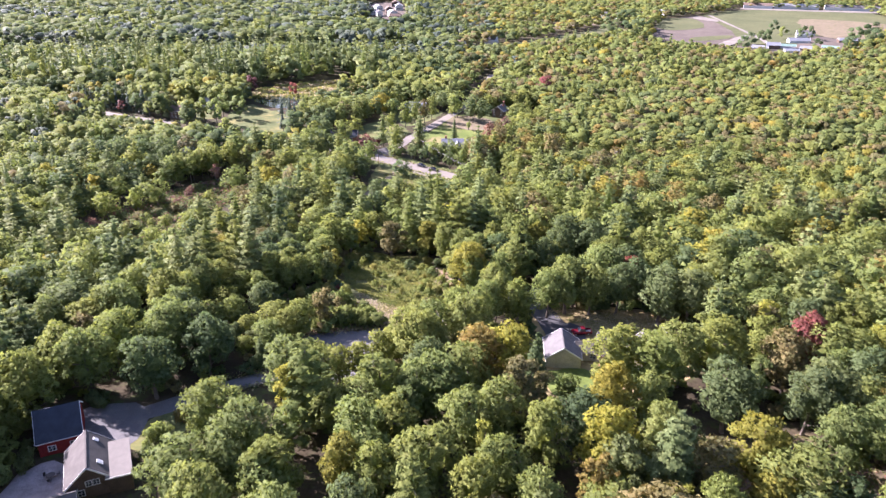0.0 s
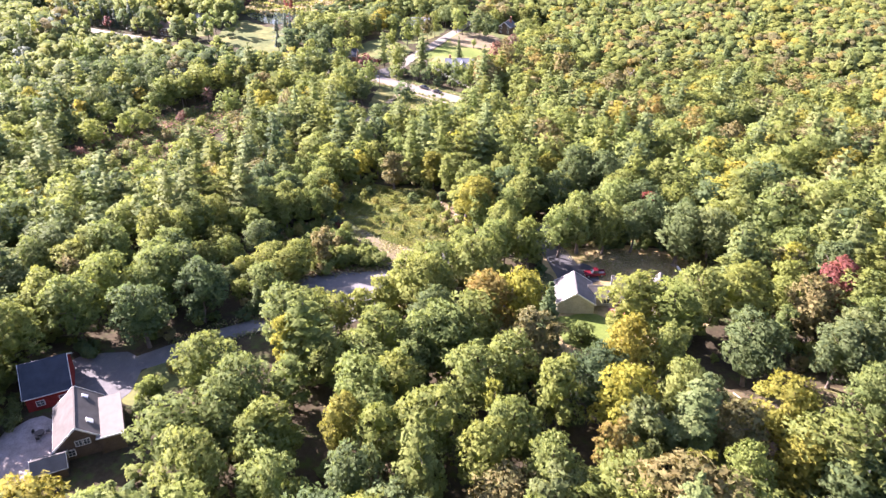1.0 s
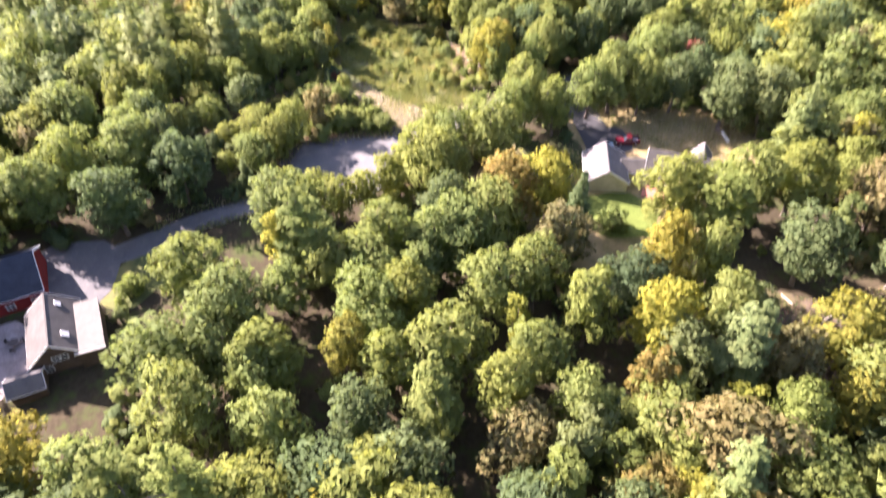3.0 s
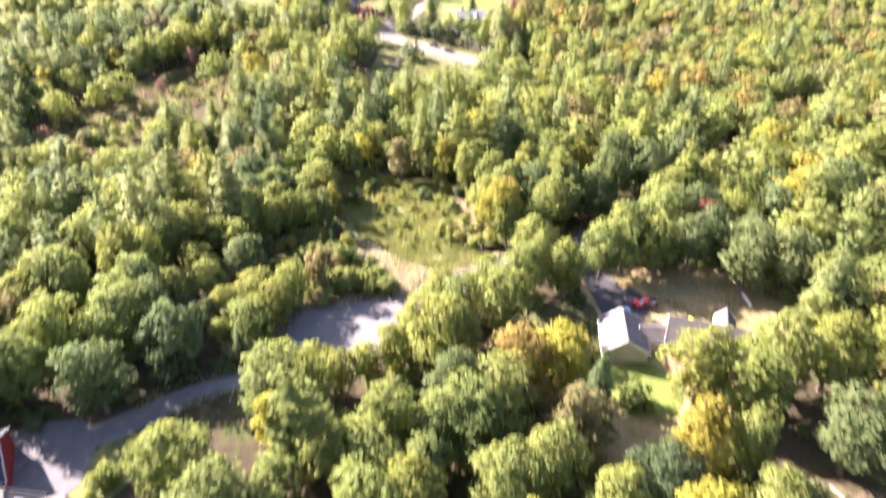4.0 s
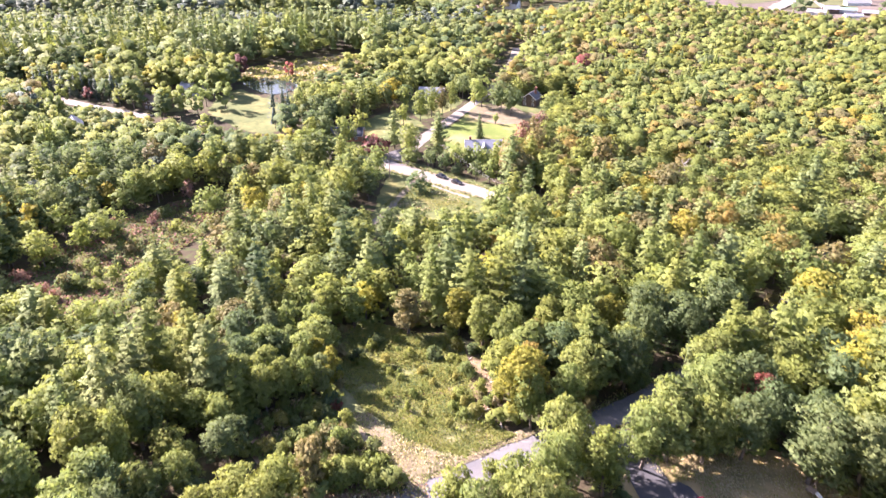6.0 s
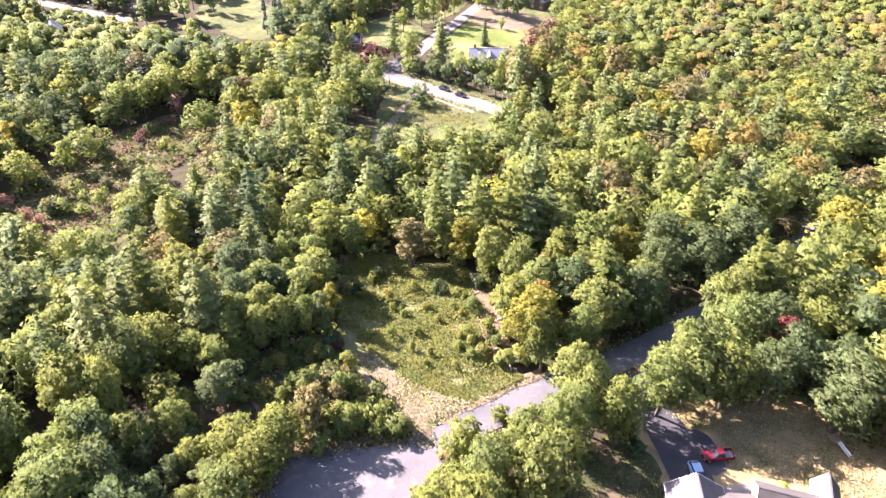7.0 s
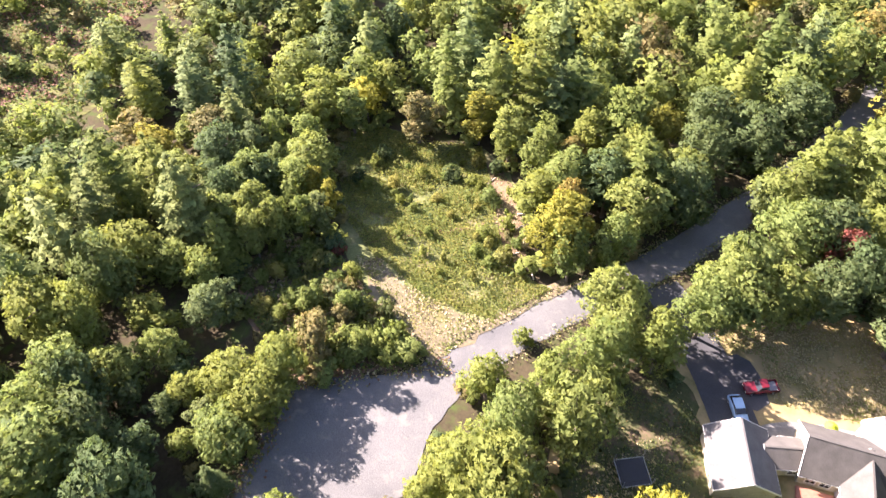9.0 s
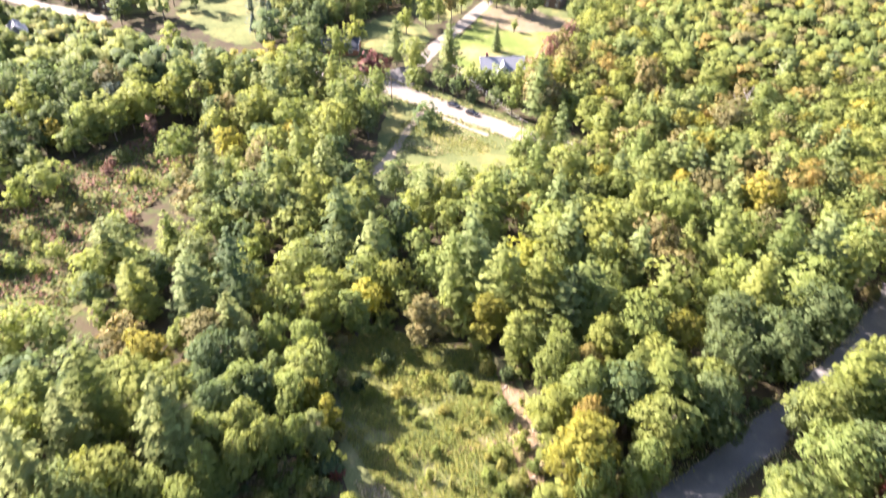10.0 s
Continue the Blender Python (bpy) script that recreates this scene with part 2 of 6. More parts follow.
def box(bm, x0, x1, y0, y1, z0, z1, bevel=0.0, m=None):
    vs = [bm.verts.new((x, y, z)) for z in (z0, z1) for y in (y0, y1) for x in (x0, x1)]
    fs = [bm.faces.new([vs[i] for i in q]) for q in ((0, 2, 3, 1), (4, 5, 7, 6), (0, 1, 5, 4), (2, 6, 7, 3), (0, 4, 6, 2), (1, 3, 7, 5))]
    if bevel:
        es = list({e for f in fs for e in f.edges})
        r = bmesh.ops.bevel(bm, geom=es, offset=bevel, segments=1, affect="EDGES")
        vs = list({v for f in r["faces"] for v in f.verts} | {v for v in vs if v.is_valid})
    if m is not None:
        bmesh.ops.transform(bm, matrix=m, verts=vs)
    return vs


def tube(bm, a, b, r0, r1=None, n=6):
    """A tapered rod from a to b."""
    a, b = Vector(a), Vector(b)
    r1 = r0 if r1 is None else r1
    d = (b - a).normalized()
    u = d.orthogonal().normalized()
    v = d.cross(u)
    rings = [[bm.verts.new(p + (u * math.cos(t) + v * math.sin(t)) * r) for t in [2 * math.pi * k / n for k in range(n)]] for p, r in ((a, r0), (b, r1))]
    for k in range(n):
        bm.faces.new((rings[0][k], rings[0][(k + 1) % n], rings[1][(k + 1) % n], rings[1][k]))
    bm.faces.new(rings[1])
    bm.faces.new(rings[0][::-1])


def smooth_line(pts, step=2.0, closed=False):
    """Catmull-Rom through the points, sampled about every step metres."""
    p = [np.array(q, float) for q in pts]
    n = len(p)
    out = []
    for i in range(n if closed else n - 1):
        a, b, c, d = (p[(i + k) % n] if closed else p[min(max(i + k, 0), n - 1)] for k in (-1, 0, 1, 2))
        m = max(2, int(np.linalg.norm(c - b) / step))
        for k in range(m):
            t = k / m
            out.append(0.5 * (2 * b + (c - a) * t + (2 * a - 5 * b + 4 * c - d) * t * t + (3 * b - a - 3 * c + d) * t ** 3))
    if not closed:
        out.append(p[-1])
    return np.array(out)


def inside(x, y, poly):
    """Which of the points lie in the polygon."""
    poly = np.asarray(poly, float)
    r = np.zeros(np.shape(x), bool)
    for (x0, y0), (x1, y1) in zip(poly, np.roll(poly, -1, 0)):
        hit = (y0 > y) != (y1 > y)
        r ^= hit & (x < (x1 - x0) * (y - y0) / (y1 - y0 + 1e-12) + x0)
    return r


RNG = np.random.default_rng(7)
KEEP_OUT = []      # outlines and lines where no woodland stands


def strip(name, pts, width, material, lift, label, category, ragged=0.25, margin=1.5, step=2.0):
    """A band of surfacing laid over the ground along a line."""
    c = smooth_line(pts, step)
    t = np.gradient(c, axis=0)
    t /= np.linalg.norm(t, axis=1)[:, None]
    nrm = np.stack([-t[:, 1], t[:, 0]], 1)
    wl = width / 2 + RNG.normal(0, ragged * 0.5, len(c))
    wr = width / 2 + RNG.normal(0, ragged * 0.5, len(c))
    cols = [c + nrm * wl[:, None], c + nrm * (wl * 0.4)[:, None], c - nrm * (wr * 0.4)[:, None], c - nrm * wr[:, None]]
    v = np.concatenate([np.column_stack([q, land(q[:, 0], q[:, 1]) + lift + (0.06 if step > 5 else 0.01) + (0.03 if 0 < k < 3 else 0)]) for k, q in enumerate(cols)])
    n = len(c)
    i = np.arange(n - 1)
    quads = np.concatenate([np.stack([k * n + i, (k + 1) * n + i, (k + 1) * n + i + 1, k * n + i + 1], 1) for k in range(3)])
    ob = new(name, mesh_arrays(name, v, quads, mats=[material]))
    KEEP_OUT.append(("line", c, width / 2 + margin))
    return tagged(ob, label, category, kind="structure")


def patch(name, outline, material, lift, label, category, ragged=0.5, margin=0.0, keep=True, step=2.0):
    """A patch of surfacing laid over the ground inside an outline."""
    b = smooth_line(outline, step, True)
    b = b + RNG.normal(0, ragged * 0.6, b.shape)
    lo, hi = b.min(0), b.max(0)
    cell = max(2.5, step * 1.3)
    X, Y = np.meshgrid(np.arange(lo[0], hi[0], cell), np.arange(lo[1], hi[1], cell))
    p = np.column_stack([X.ravel(), Y.ravel()]) + RNG.normal(0, 0.1, (X.size, 2))
    p = p[inside(p[:, 0], p[:, 1], b)]
    n = len(b)
    pts = [Vector(q) for q in np.concatenate([b, p])]
    vs, _, faces, *_ = delaunay_2d_cdt(pts, [(k, (k + 1) % n) for k in range(n)], [], 1, 0.01)
    vs = np.array([v[:] for v in vs])
    tris = np.array([f for f in faces if len(f) == 3])
    v = np.column_stack([vs, land(vs[:, 0], vs[:, 1]) + lift + (0.06 if step > 5 else 0.01)])
    ob = new(name, mesh_arrays(name, v, None, tris, [material]))
    if keep:
        KEEP_OUT.append(("area", np.asarray(outline, float), margin))
    return tagged(ob, label, category, kind="structure")


# ---------------------------------------------------------------- ground and roads
gy = np.concatenate([[-5000, -2500, -1000, -400, -150], np.arange(-60, 40, 4.0), np.arange(40, 420, 2.0), np.arange(420, 1300, 20.0), np.arange(1300, 5001, 185.0)])
gx = np.concatenate([[-5000, -3000, -1700, -1000], np.arange(-600, 601, 60.0), [1000, 1700, 3000, 5000]])
X, Y = np.meshgrid(gx, gy)
i, j = np.meshgrid(np.arange(len(gy) - 1), np.arange(len(gx) - 1), indexing="ij")
base = (i * len(gx) + j).ravel()
ground = new("ground", mesh_arrays("ground", np.column_stack([X.ravel(), Y.ravel(), land(X, Y).ravel()]), np.stack([base, base + 1, base + len(gx) + 1, base + len(gx)], 1), mats=[FLOOR_MAT]))
tagged(ground, "shaded woodland ground of brown leaf litter and moss", "ground", kind="structure")

strip("road", [(112, 262), (92, 238), (77, 221), (66, 210), (53, 199), (40, 188.5), (27, 178.5), (8.5, 167.5), (-9, 156.5), (-20, 149)], 6.4, ASPHALT, 0.06, "narrow grey asphalt lane winding through the woods", "road", 0.35, 1.2)
patch("road", [(-39, 133), (-37, 144), (-34, 152), (-27, 154), (-18.6, 155), (-11, 157), (-8, 153), (-13, 146), (-15, 139), (-20, 133), (-29, 129.5)], ASPHALT, 0.07, "wide grey asphalt turning circle dappled with tree shade", "road", 0.3, 1.0, step=1.5)
strip("road", [(-29, 139), (-38, 133), (-48, 127.5), (-57, 121), (-66, 114.5), (-71, 106)], 5.2, ASPHALT, 0.05, "grey asphalt lane leading to the red barn", "road", 0.3, 1.0)
patch("driveway", [(-74, 119), (-64, 122), (-59, 117), (-59, 108), (-63, 103), (-70, 107)], ASPHALT, 0.09, "grey asphalt forecourt between barn and house", "driveway", 0.3, 1.0)
patch("patio", [(-75, 101), (-69, 103), (-65, 96), (-68, 88), (-75, 90)], surface("pale_paving", (0.22, 0.19, 0.18), (0.34, 0.30, 0.29), 0.9, 0.6, 5.0, 0.4, 0.03), 0.08, "pale paved yard beside the dark house", "patio", 0.4, 1.0)
patch("lawn", [(-60, 108), (-59, 115), (-53, 122), (-49, 122), (-50, 113), (-54, 106)], LAWN_GREEN, 0.05, "small green lawn beside the lane", "lawn", 0.4)

patch("meadow", [(-33, 215), (-25, 218), (-14, 213), (-4, 211), (1.5, 201), (3, 188), (2, 175), (7, 171.5), (-5, 163.5), (-13, 157.5), (-20, 166), (-27, 176), (-30.5, 186), (-33, 205)],
      surface("meadow_ground", (0.10, 0.115, 0.045), (0.17, 0.18, 0.075), 1.0, 0.15, 2.0, 0.6, 0.1, (0.12, 0.55, 0.70, (0.27, 0.22, 0.13))), 0.05, "overgrown clearing of weeds and rough grass", "meadow", 0.6, 0.5)
patch("bare_earth", [(-3, 206), (0.5, 201), (2.5, 190), (3, 180), (1, 174), (-1.2, 178), (-2.2, 188), (-2.5, 197)], SOIL, 0.10, "strip of bare brown earth beside the weeds", "earth", 0.5)
strip("track", [(-24, 178), (-19, 170), (-14.5, 163), (-12, 157.5)], 3.4, DRY, 0.12, "dry straw-coloured wheel track", "track", 0.7, 0.5)
strip("track", [(-25, 182), (-18, 184.5), (-11, 185.2), (-4, 187)], 1.1, SOIL, 0.14, "faint brown track across the weeds", "track", 0.5, 0.0)
patch("trodden_grass", [(-25, 175), (-20, 173), (-15, 169), (-9, 166), (-4, 165), (-9, 160.2), (-13.5, 157.6), (-17, 160), (-21, 166)], DRY, 0.10, "worn tan grass where the track meets the lane", "grass", 0.9)
strip("verge", [(-14, 160), (-5, 163.5), (3, 169), (9, 172.5)], 2.2, DRY, 0.13, "dry grass verge of the lane", "verge", 0.4, 0.2)

patch("yard", [(24, 167), (34, 168), (46, 168), (60, 163), (64, 150), (58, 137), (50, 128), (38, 120), (26, 110), (16, 108), (14, 118), (8, 128), (3, 135), (4, 145), (11, 151), (22, 156)], LAWN, 0.05, "dry yellow-green lawn round the cream house", "lawn", 0.6, -1.5)
# this lawn's colour carries the shade of the yard trees
patch("lawn", [(4, 134), (5, 145), (12, 151.5), (22, 155), (24.5, 147), (23.5, 136), (22, 124), (15, 117), (9, 127)], LAWN_PAINTED_SHADE, 0.09, "thin green lawn round the trampoline, tree shade put into its colour", "lawn", 0.8)
patch("lawn", [(24, 134.5), (32, 135), (36.5, 130), (33, 124), (26, 123), (23, 128)], FIELD_LIME, 0.12, "sunny green lawn before the garage", "lawn", 0.8)
strip("driveway", [(24, 172), (26.5, 165), (28, 158), (29, 150), (29.5, 144.5)], 6.6, ASPHALT_NEW, 0.13, "dark new asphalt driveway", "driveway", 0.1, 0.5)
patch("driveway", [(31, 158), (34.5, 157), (35, 150), (31, 149.5)], ASPHALT_NEW, 0.16, "dark asphalt parking pad", "driveway", 0.1)
patch("path", [(33, 146.5), (40, 146.8), (52, 143.5), (52, 141.5), (40, 144.3), (33, 144.2)], surface("pale_concrete", (0.16, 0.155, 0.15), (0.22, 0.215, 0.205), 0.85, 0.4, 5.0, 0.2, 0.01), 0.16, "pale concrete walk behind the house", "path", 0.1)
patch("clearing", [(37, 111), (47, 113), (55, 108), (67, 111), (80, 106), (82, 88), (66, 84), (50, 88), (38, 88)], surface("trodden_earth", (0.075, 0.058, 0.041), (0.150, 0.116, 0.082), 1.0, 0.2, 2.4, 0.6, 0.08, (0.25, 0.5, 0.7, (0.12, 0.12, 0.04))), 0.05, "trodden brown earth below scattered trees", "ground", 0.8, -2.0)

# beyond the woods: the main road and its fields
strip("verge", [(-92, 367), (-76, 361.5), (-60, 356), (-43, 350.5), (-28, 341), (-12, 329), (4, 316), (14, 308), (24, 301)], 17.0, LAWN_GREEN, 0.02, "dry grass verge along the country road", "verge", 0.8, -4.0)
strip("road", [(-92, 367), (-76, 361.5), (-60, 356), (-43, 350.5), (-28, 341), (-12, 329), (4, 316), (14, 308), (24, 301)], 8.6, ASPHALT_OLD, 0.08, "sun-bleached two-lane country road", "road", 0.3, 2.5)
strip("road", [(-27, 352), (-19, 375), (-4, 409), (9, 441), (21, 474), (32, 520), (40, 570)], 6.0, ASPHALT_OLD, 0.10, "pale side road climbing between fields", "road", 0.3, 3.0)
patch("driveway", [(-36, 353), (-29, 362), (-24, 360), (-24, 345), (-31, 344)], ASPHALT, 0.13, "grey gravel drive mouth", "driveway", 0.2)
patch("green_field", [(-15, 373), (-2, 403), (8, 432), (24, 430), (40, 416), (38, 400), (33, 385), (22, 362), (6, 348), (-8, 357)], FIELD_LIME, 0.06, "bright green and tan mown field", "field", 0.8, 1.0)
patch("tan_field", [(3, 412), (10, 430), (22, 427), (37, 412), (36, 398), (22, 396), (10, 400)], DRY, 0.12, "tan mown hayfield", "field", 1.0)
patch("grass", [(-33, 280), (-33, 318), (-29, 336), (-18, 326), (-4, 313), (8, 302), (10, 290), (-4, 276), (-18, 272), (-28, 272)], LAWN_GREEN, 0.06, "rough grass triangle beside the main road", "grass", 0.6, 1.0)
strip("path", [(-14, 323.2), (-9.5, 318.8), (-5, 314.5), (0.5, 309.8)], 1.5, ASPHALT_OLD, 0.11, "pale side path beside the road", "path", 0.2, 0.5)
strip("track", [(-36, 281), (-30, 292), (-26, 308), (-22, 322), (-18, 331)], 2.8, SAND, 0.13, "sandy track up to the main road", "track", 0.3, 1.0)
patch("lawn", [(-58, 372), (-46, 364), (-33, 367), (-20, 385), (-20, 398), (-30, 412), (-38, 416), (-52, 396)], LAWN_GREEN, 0.075, "tan and green lawn of the roadside houses", "lawn", 0.8, 0.5)
patch("lawn", [(-30, 440), (-14, 446), (0, 440), (-6, 420), (-18, 405), (-26, 415)], LAWN_GREEN, 0.09, "lawn of the white house", "lawn", 0.8, 0.0)
patch("lawn", [(22, 432), (40, 440), (60, 436), (60, 418), (38, 412)], LAWN_GREEN, 0.16, "dry lawn of the brown house", "lawn", 0.8, 0.0)

# left valley: lane, pond and its meadow, marsh
strip("road", [(-260, 467), (-231, 451), (-192, 429), (-156, 411)], 6.5, ASPHALT_OLD, 0.12, "bright pale lane beside a row of spruces", "road", 0.3, 3.0)
patch("lawn", [(-196, 404), (-184, 412), (-170, 404), (-172, 392), (-184, 386), (-194, 392)], LAWN_GREEN, 0.05, "lawn round the white house", "lawn", 1.0, -1.0)
patch("lawn", [(-172, 432), (-152, 420), (-138, 424), (-138, 438), (-150, 452), (-168, 450)], LAWN_GREEN, 0.05, "lawn round the brown house", "lawn", 1.0, 0.0)
patch("pond_meadow", [(-130, 424), (-127, 462), (-112, 450), (-95, 434), (-84, 425), (-88, 385), (-107, 392)], LAWN_GREEN, 0.06, "mown green meadow sloping to a pond", "meadow", 1.0, 1.0)
patch("reed_bank", [(-150, 505), (-122, 522), (-96, 542), (-60, 552), (-58, 500), (-72, 470), (-86, 478), (-106, 490), (-130, 490)], LAWN, 0.06, "reedy bank beyond the pond", "bank", 1.0, 0.0)
m_water, nt, out = mat_new("pond_water")
p = node(nt, "ShaderNodeBsdfPrincipled", Roughness=0.05, IOR=1.33)
p.inputs["Base Color"].default_value = (0.03, 0.04, 0.035, 1)
nt.links.new(bumped(nt, noise_of(nt, 0.8, 3), 0.05, 0.05), p.inputs["Normal"])
nt.links.new(p.outputs[0], out.inputs[0])
patch("water", [(-128, 487), (-106, 488), (-87, 476), (-93, 460), (-104, 452), (-122, 469)], m_water, 0.16, "still pond reflecting the bright sky", "pond", 0.4, 1.5)
patch("marsh", [(-134, 238), (-127, 268), (-116, 295), (-100, 314), (-82, 316), (-84, 286), (-91, 262), (-86, 236), (-97, 212), (-115, 222)], MARSH, 0.05, "open marsh of reddish brush and pale grass", "marsh", 1.0, 0.0)

# far farm and fields
patch("hay_field", [(300, 745), (330, 860), (350, 1000), (440, 1080), (590, 1060), (560, 900), (470, 780), (410, 730)], FIELD, 0.3, "pale green farm hayfield", "field", 2.0, 3.0, step=10)
patch("tilled_field", [(222, 770), (245, 860), (300, 960), (348, 1000), (332, 860), (300, 745), (262, 728)], TILLED, 0.4, "brown and grey tilled vegetable field", "field", 2.0, 3.0, step=10)
patch("crop_strip", [(278, 955), (326, 967), (308, 871), (256, 850)], FIELD, 0.55, "green vegetable plot in the tilled field", "field", 1.5, 0.0, step=10)
patch("crop_strip", [(343, 995), (352, 958), (345, 929), (328, 968)], ASPHALT_OLD, 0.6, "pale sheeted crop rows", "field", 1.0, 0.0, step=8)
patch("crop_strip", [(266, 782), (312, 800), (305, 777), (264, 756)], FIELD, 0.6, "dull green crop rows in the tilled field", "field", 1.0, 0.0, step=8)
patch("crop_strip", [(278, 735), (328, 800), (329, 784), (282, 720)], ASPHALT_OLD, 0.65, "pale bare strip beside the farm lane", "field", 1.0, 0.0, step=8)
patch("hay_field", [(466, 959), (538, 900), (500, 830), (467, 775), (414, 772), (418, 843)], DRY, 0.5, "tan mown end of the farm hayfield", "field", 2.0, 0.0, step=10)
strip("farm_lane", [(362, 1010), (348, 880), (335, 770), (322, 720)], 5, ASPHALT_OLD, 0.5, "pale farm lane", "lane", 0.3, 1, step=8)
strip("field_strip", [(30, 700), (70, 728), (131, 783), (205, 866)], 26, FIELD, 0.3, "narrow pale green field strip", "field", 2.0, 1, step=8)
strip("field_strip", [(105, 862), (160, 900), (235, 950)], 26, DRY, 0.3, "narrow tan field strip", "field", 2.0, 1, step=8)
strip("highway", [(440, 1100), (533, 1066), (640, 1030), (760, 990)], 24, ASPHALT_OLD, 0.5, "pale highway past the farm", "road", 0.3, 4, step=10)
patch("farm_yard", [(285, 720), (300, 682), (335, 664), (390, 690), (420, 745), (400, 800), (380, 760), (330, 715)], TILLED, 0.5, "bare farm yard", "yard", 1.0, 2.0, step=8)
patch("town_ground", [(-130, 1120), (-100, 1040), (-62, 950), (-45, 985), (-50, 1100), (-70, 1210), (-110, 1200)], TILLED, 0.4, "pale paved ground of a far settlement", "yard", 1.0, 2.0, step=10)

patch("brush", [(-46, 176), (-38, 183), (-31, 182), (-27, 175), (-20, 166), (-15, 159), (-17, 156), (-33, 154.5), (-43, 166)], SOIL, 0.05, "scrubby ground of brush, brambles and bare soil", "scrub", 0.6, 0.0)

# ground left low so that the roads and fields stay in sight
OPEN = [
    [(44, 117), (55, 119), (66, 117), (80, 118), (82, 106), (61, 95), (46, 93), (41, 100)],
    [(-12, 372), (6, 432), (26, 430), (44, 416), (38, 384), (24, 350), (12, 330), (-8, 338)],
    [(-31, 342), (-31, 318), (-27, 278), (-8, 276), (3, 285), (11, 291), (16, 304), (-20, 330)],
    [(-138, 404), (-122, 376), (-95.5, 359), (-83, 356), (-82, 400), (-95, 432), (-125, 440)],
    [(-227, 430), (-200, 398), (-165, 354), (-149, 359), (-133, 366), (-126, 386), (-135, 402), (-150, 405), (-190, 425), (-230, 452)],
    [(-109, 216), (-94, 212), (-84, 217), (-90, 243), (-83, 250), (-81, 269), (-75, 279), (-84, 312), (-98, 310), (-124, 268), (-130, 240)],
    [(-60, 108), (-50, 94), (-48, 96), (-44.5, 106), (-37, 110), (-35, 116), (-30, 122.5), (-12, 124.5), (-12, 135), (-20, 133), (-30, 130), (-38, 134), (-50, 128), (-60, 118)],
    [(-9, 150), (6, 158.5), (15, 164), (22, 163), (35, 174), (42, 182.5), (58, 194), (68, 200.5), (79, 213), (66, 210), (53, 199), (40, 188), (27, 178), (9, 166)],
    [(16, 121), (17, 106), (25, 106), (29, 119), (36, 122)],
    [(-126, 440), (-86, 440), (-84, 474), (-104, 452), (-122, 468)],
    [(-79, 124), (-74, 124), (-60, 108), (-54, 106), (-48, 98), (-48, 76), (-79, 76)],
    [(-50, 214), (-44, 214), (-44, 203), (-48, 200)],
    [(30, 650), (113, 715), (185, 770), (215, 840), (215, 880), (131, 790), (30, 705)],
    [(190, 730), (225, 690), (262, 650), (300, 622), (350, 645), (430, 715), (440, 745), (300, 745), (222, 770)],
    [(-95, 885), (-57, 815), (-34, 885), (-40, 985), (-62, 950), (-100, 1040)],
]
for outline in OPEN:
    KEEP_OUT.append(("area", np.asarray(outline, float), -0.5))

# ---------------------------------------------------------------- trees
_bm = bmesh.new()
bmesh.ops.create_icosphere(_bm, subdivisions=1, radius=1.0)
ICO_V = np.array([v.co[:] for v in _bm.verts])
ICO_F = np.array([[v.index for v in f.verts] for f in _bm.faces])
_bm.free()


def unit(N):
    return N / np.maximum(np.linalg.norm(N, axis=1), 1e-6)[:, None]


def leaf_cards(P, N, size, rng, jitter=0.4):
    """Small leaf sprays at the points P, roughly facing N: one pointed blade each."""
    n = len(P)
    D = N + rng.normal(0, jitter, (n, 3))
    D /= np.linalg.norm(D, axis=1)[:, None]
    T = np.cross(D, rng.normal(0, 1, (n, 3)))
    T /= np.linalg.norm(T, axis=1)[:, None]
    B = np.cross(D, T)
    s = size * rng.uniform(0.6, 1.4, (n, 1))
    a = P + T * s * 0.62
    b = P - T * s * 0.38 + B * s * 0.48
    c = P - T * s * 0.38 - B * s * 0.48
    flip = (np.cross(b - a, c - a) * N).sum(1) < 0
    b[flip], c[flip] = c[flip], b[flip].copy()
    return np.stack([a, b, c], 1).reshape(-1, 3), np.arange(3 * n).reshape(n, 3)


def lumps_round(rng, H, R, low, count, narrow=1.0):
    """Foliage masses of a broad-leaved crown: centres and radii."""
    out = []
    zc, hz = (H + low) / 2, (H - low) / 2
    ph, ph2 = rng.uniform(0, 6.28, 2)
    for k in range(count):
        t = (k + 0.5) / count
        zz = 1 - 1.75 * t
        ang = k * 2.39996 + rng.uniform(-0.5, 0.5)
        rr = math.sqrt(max(0.0, 1 - zz * zz)) * 0.74 * R * rng.uniform(0.68, 1.16) * (1 + 0.18 * math.cos(ang - ph) + 0.12 * math.cos(2 * ang + ph2))
        r = R * rng.uniform(0.48, 1.0) * 1.75 / math.sqrt(count + 3) * narrow
        out.append((rr * math.cos(ang), rr * math.sin(ang), zc + zz * hz * 0.80 + rng.uniform(-0.4, 0.4), r))
    return np.array(out)


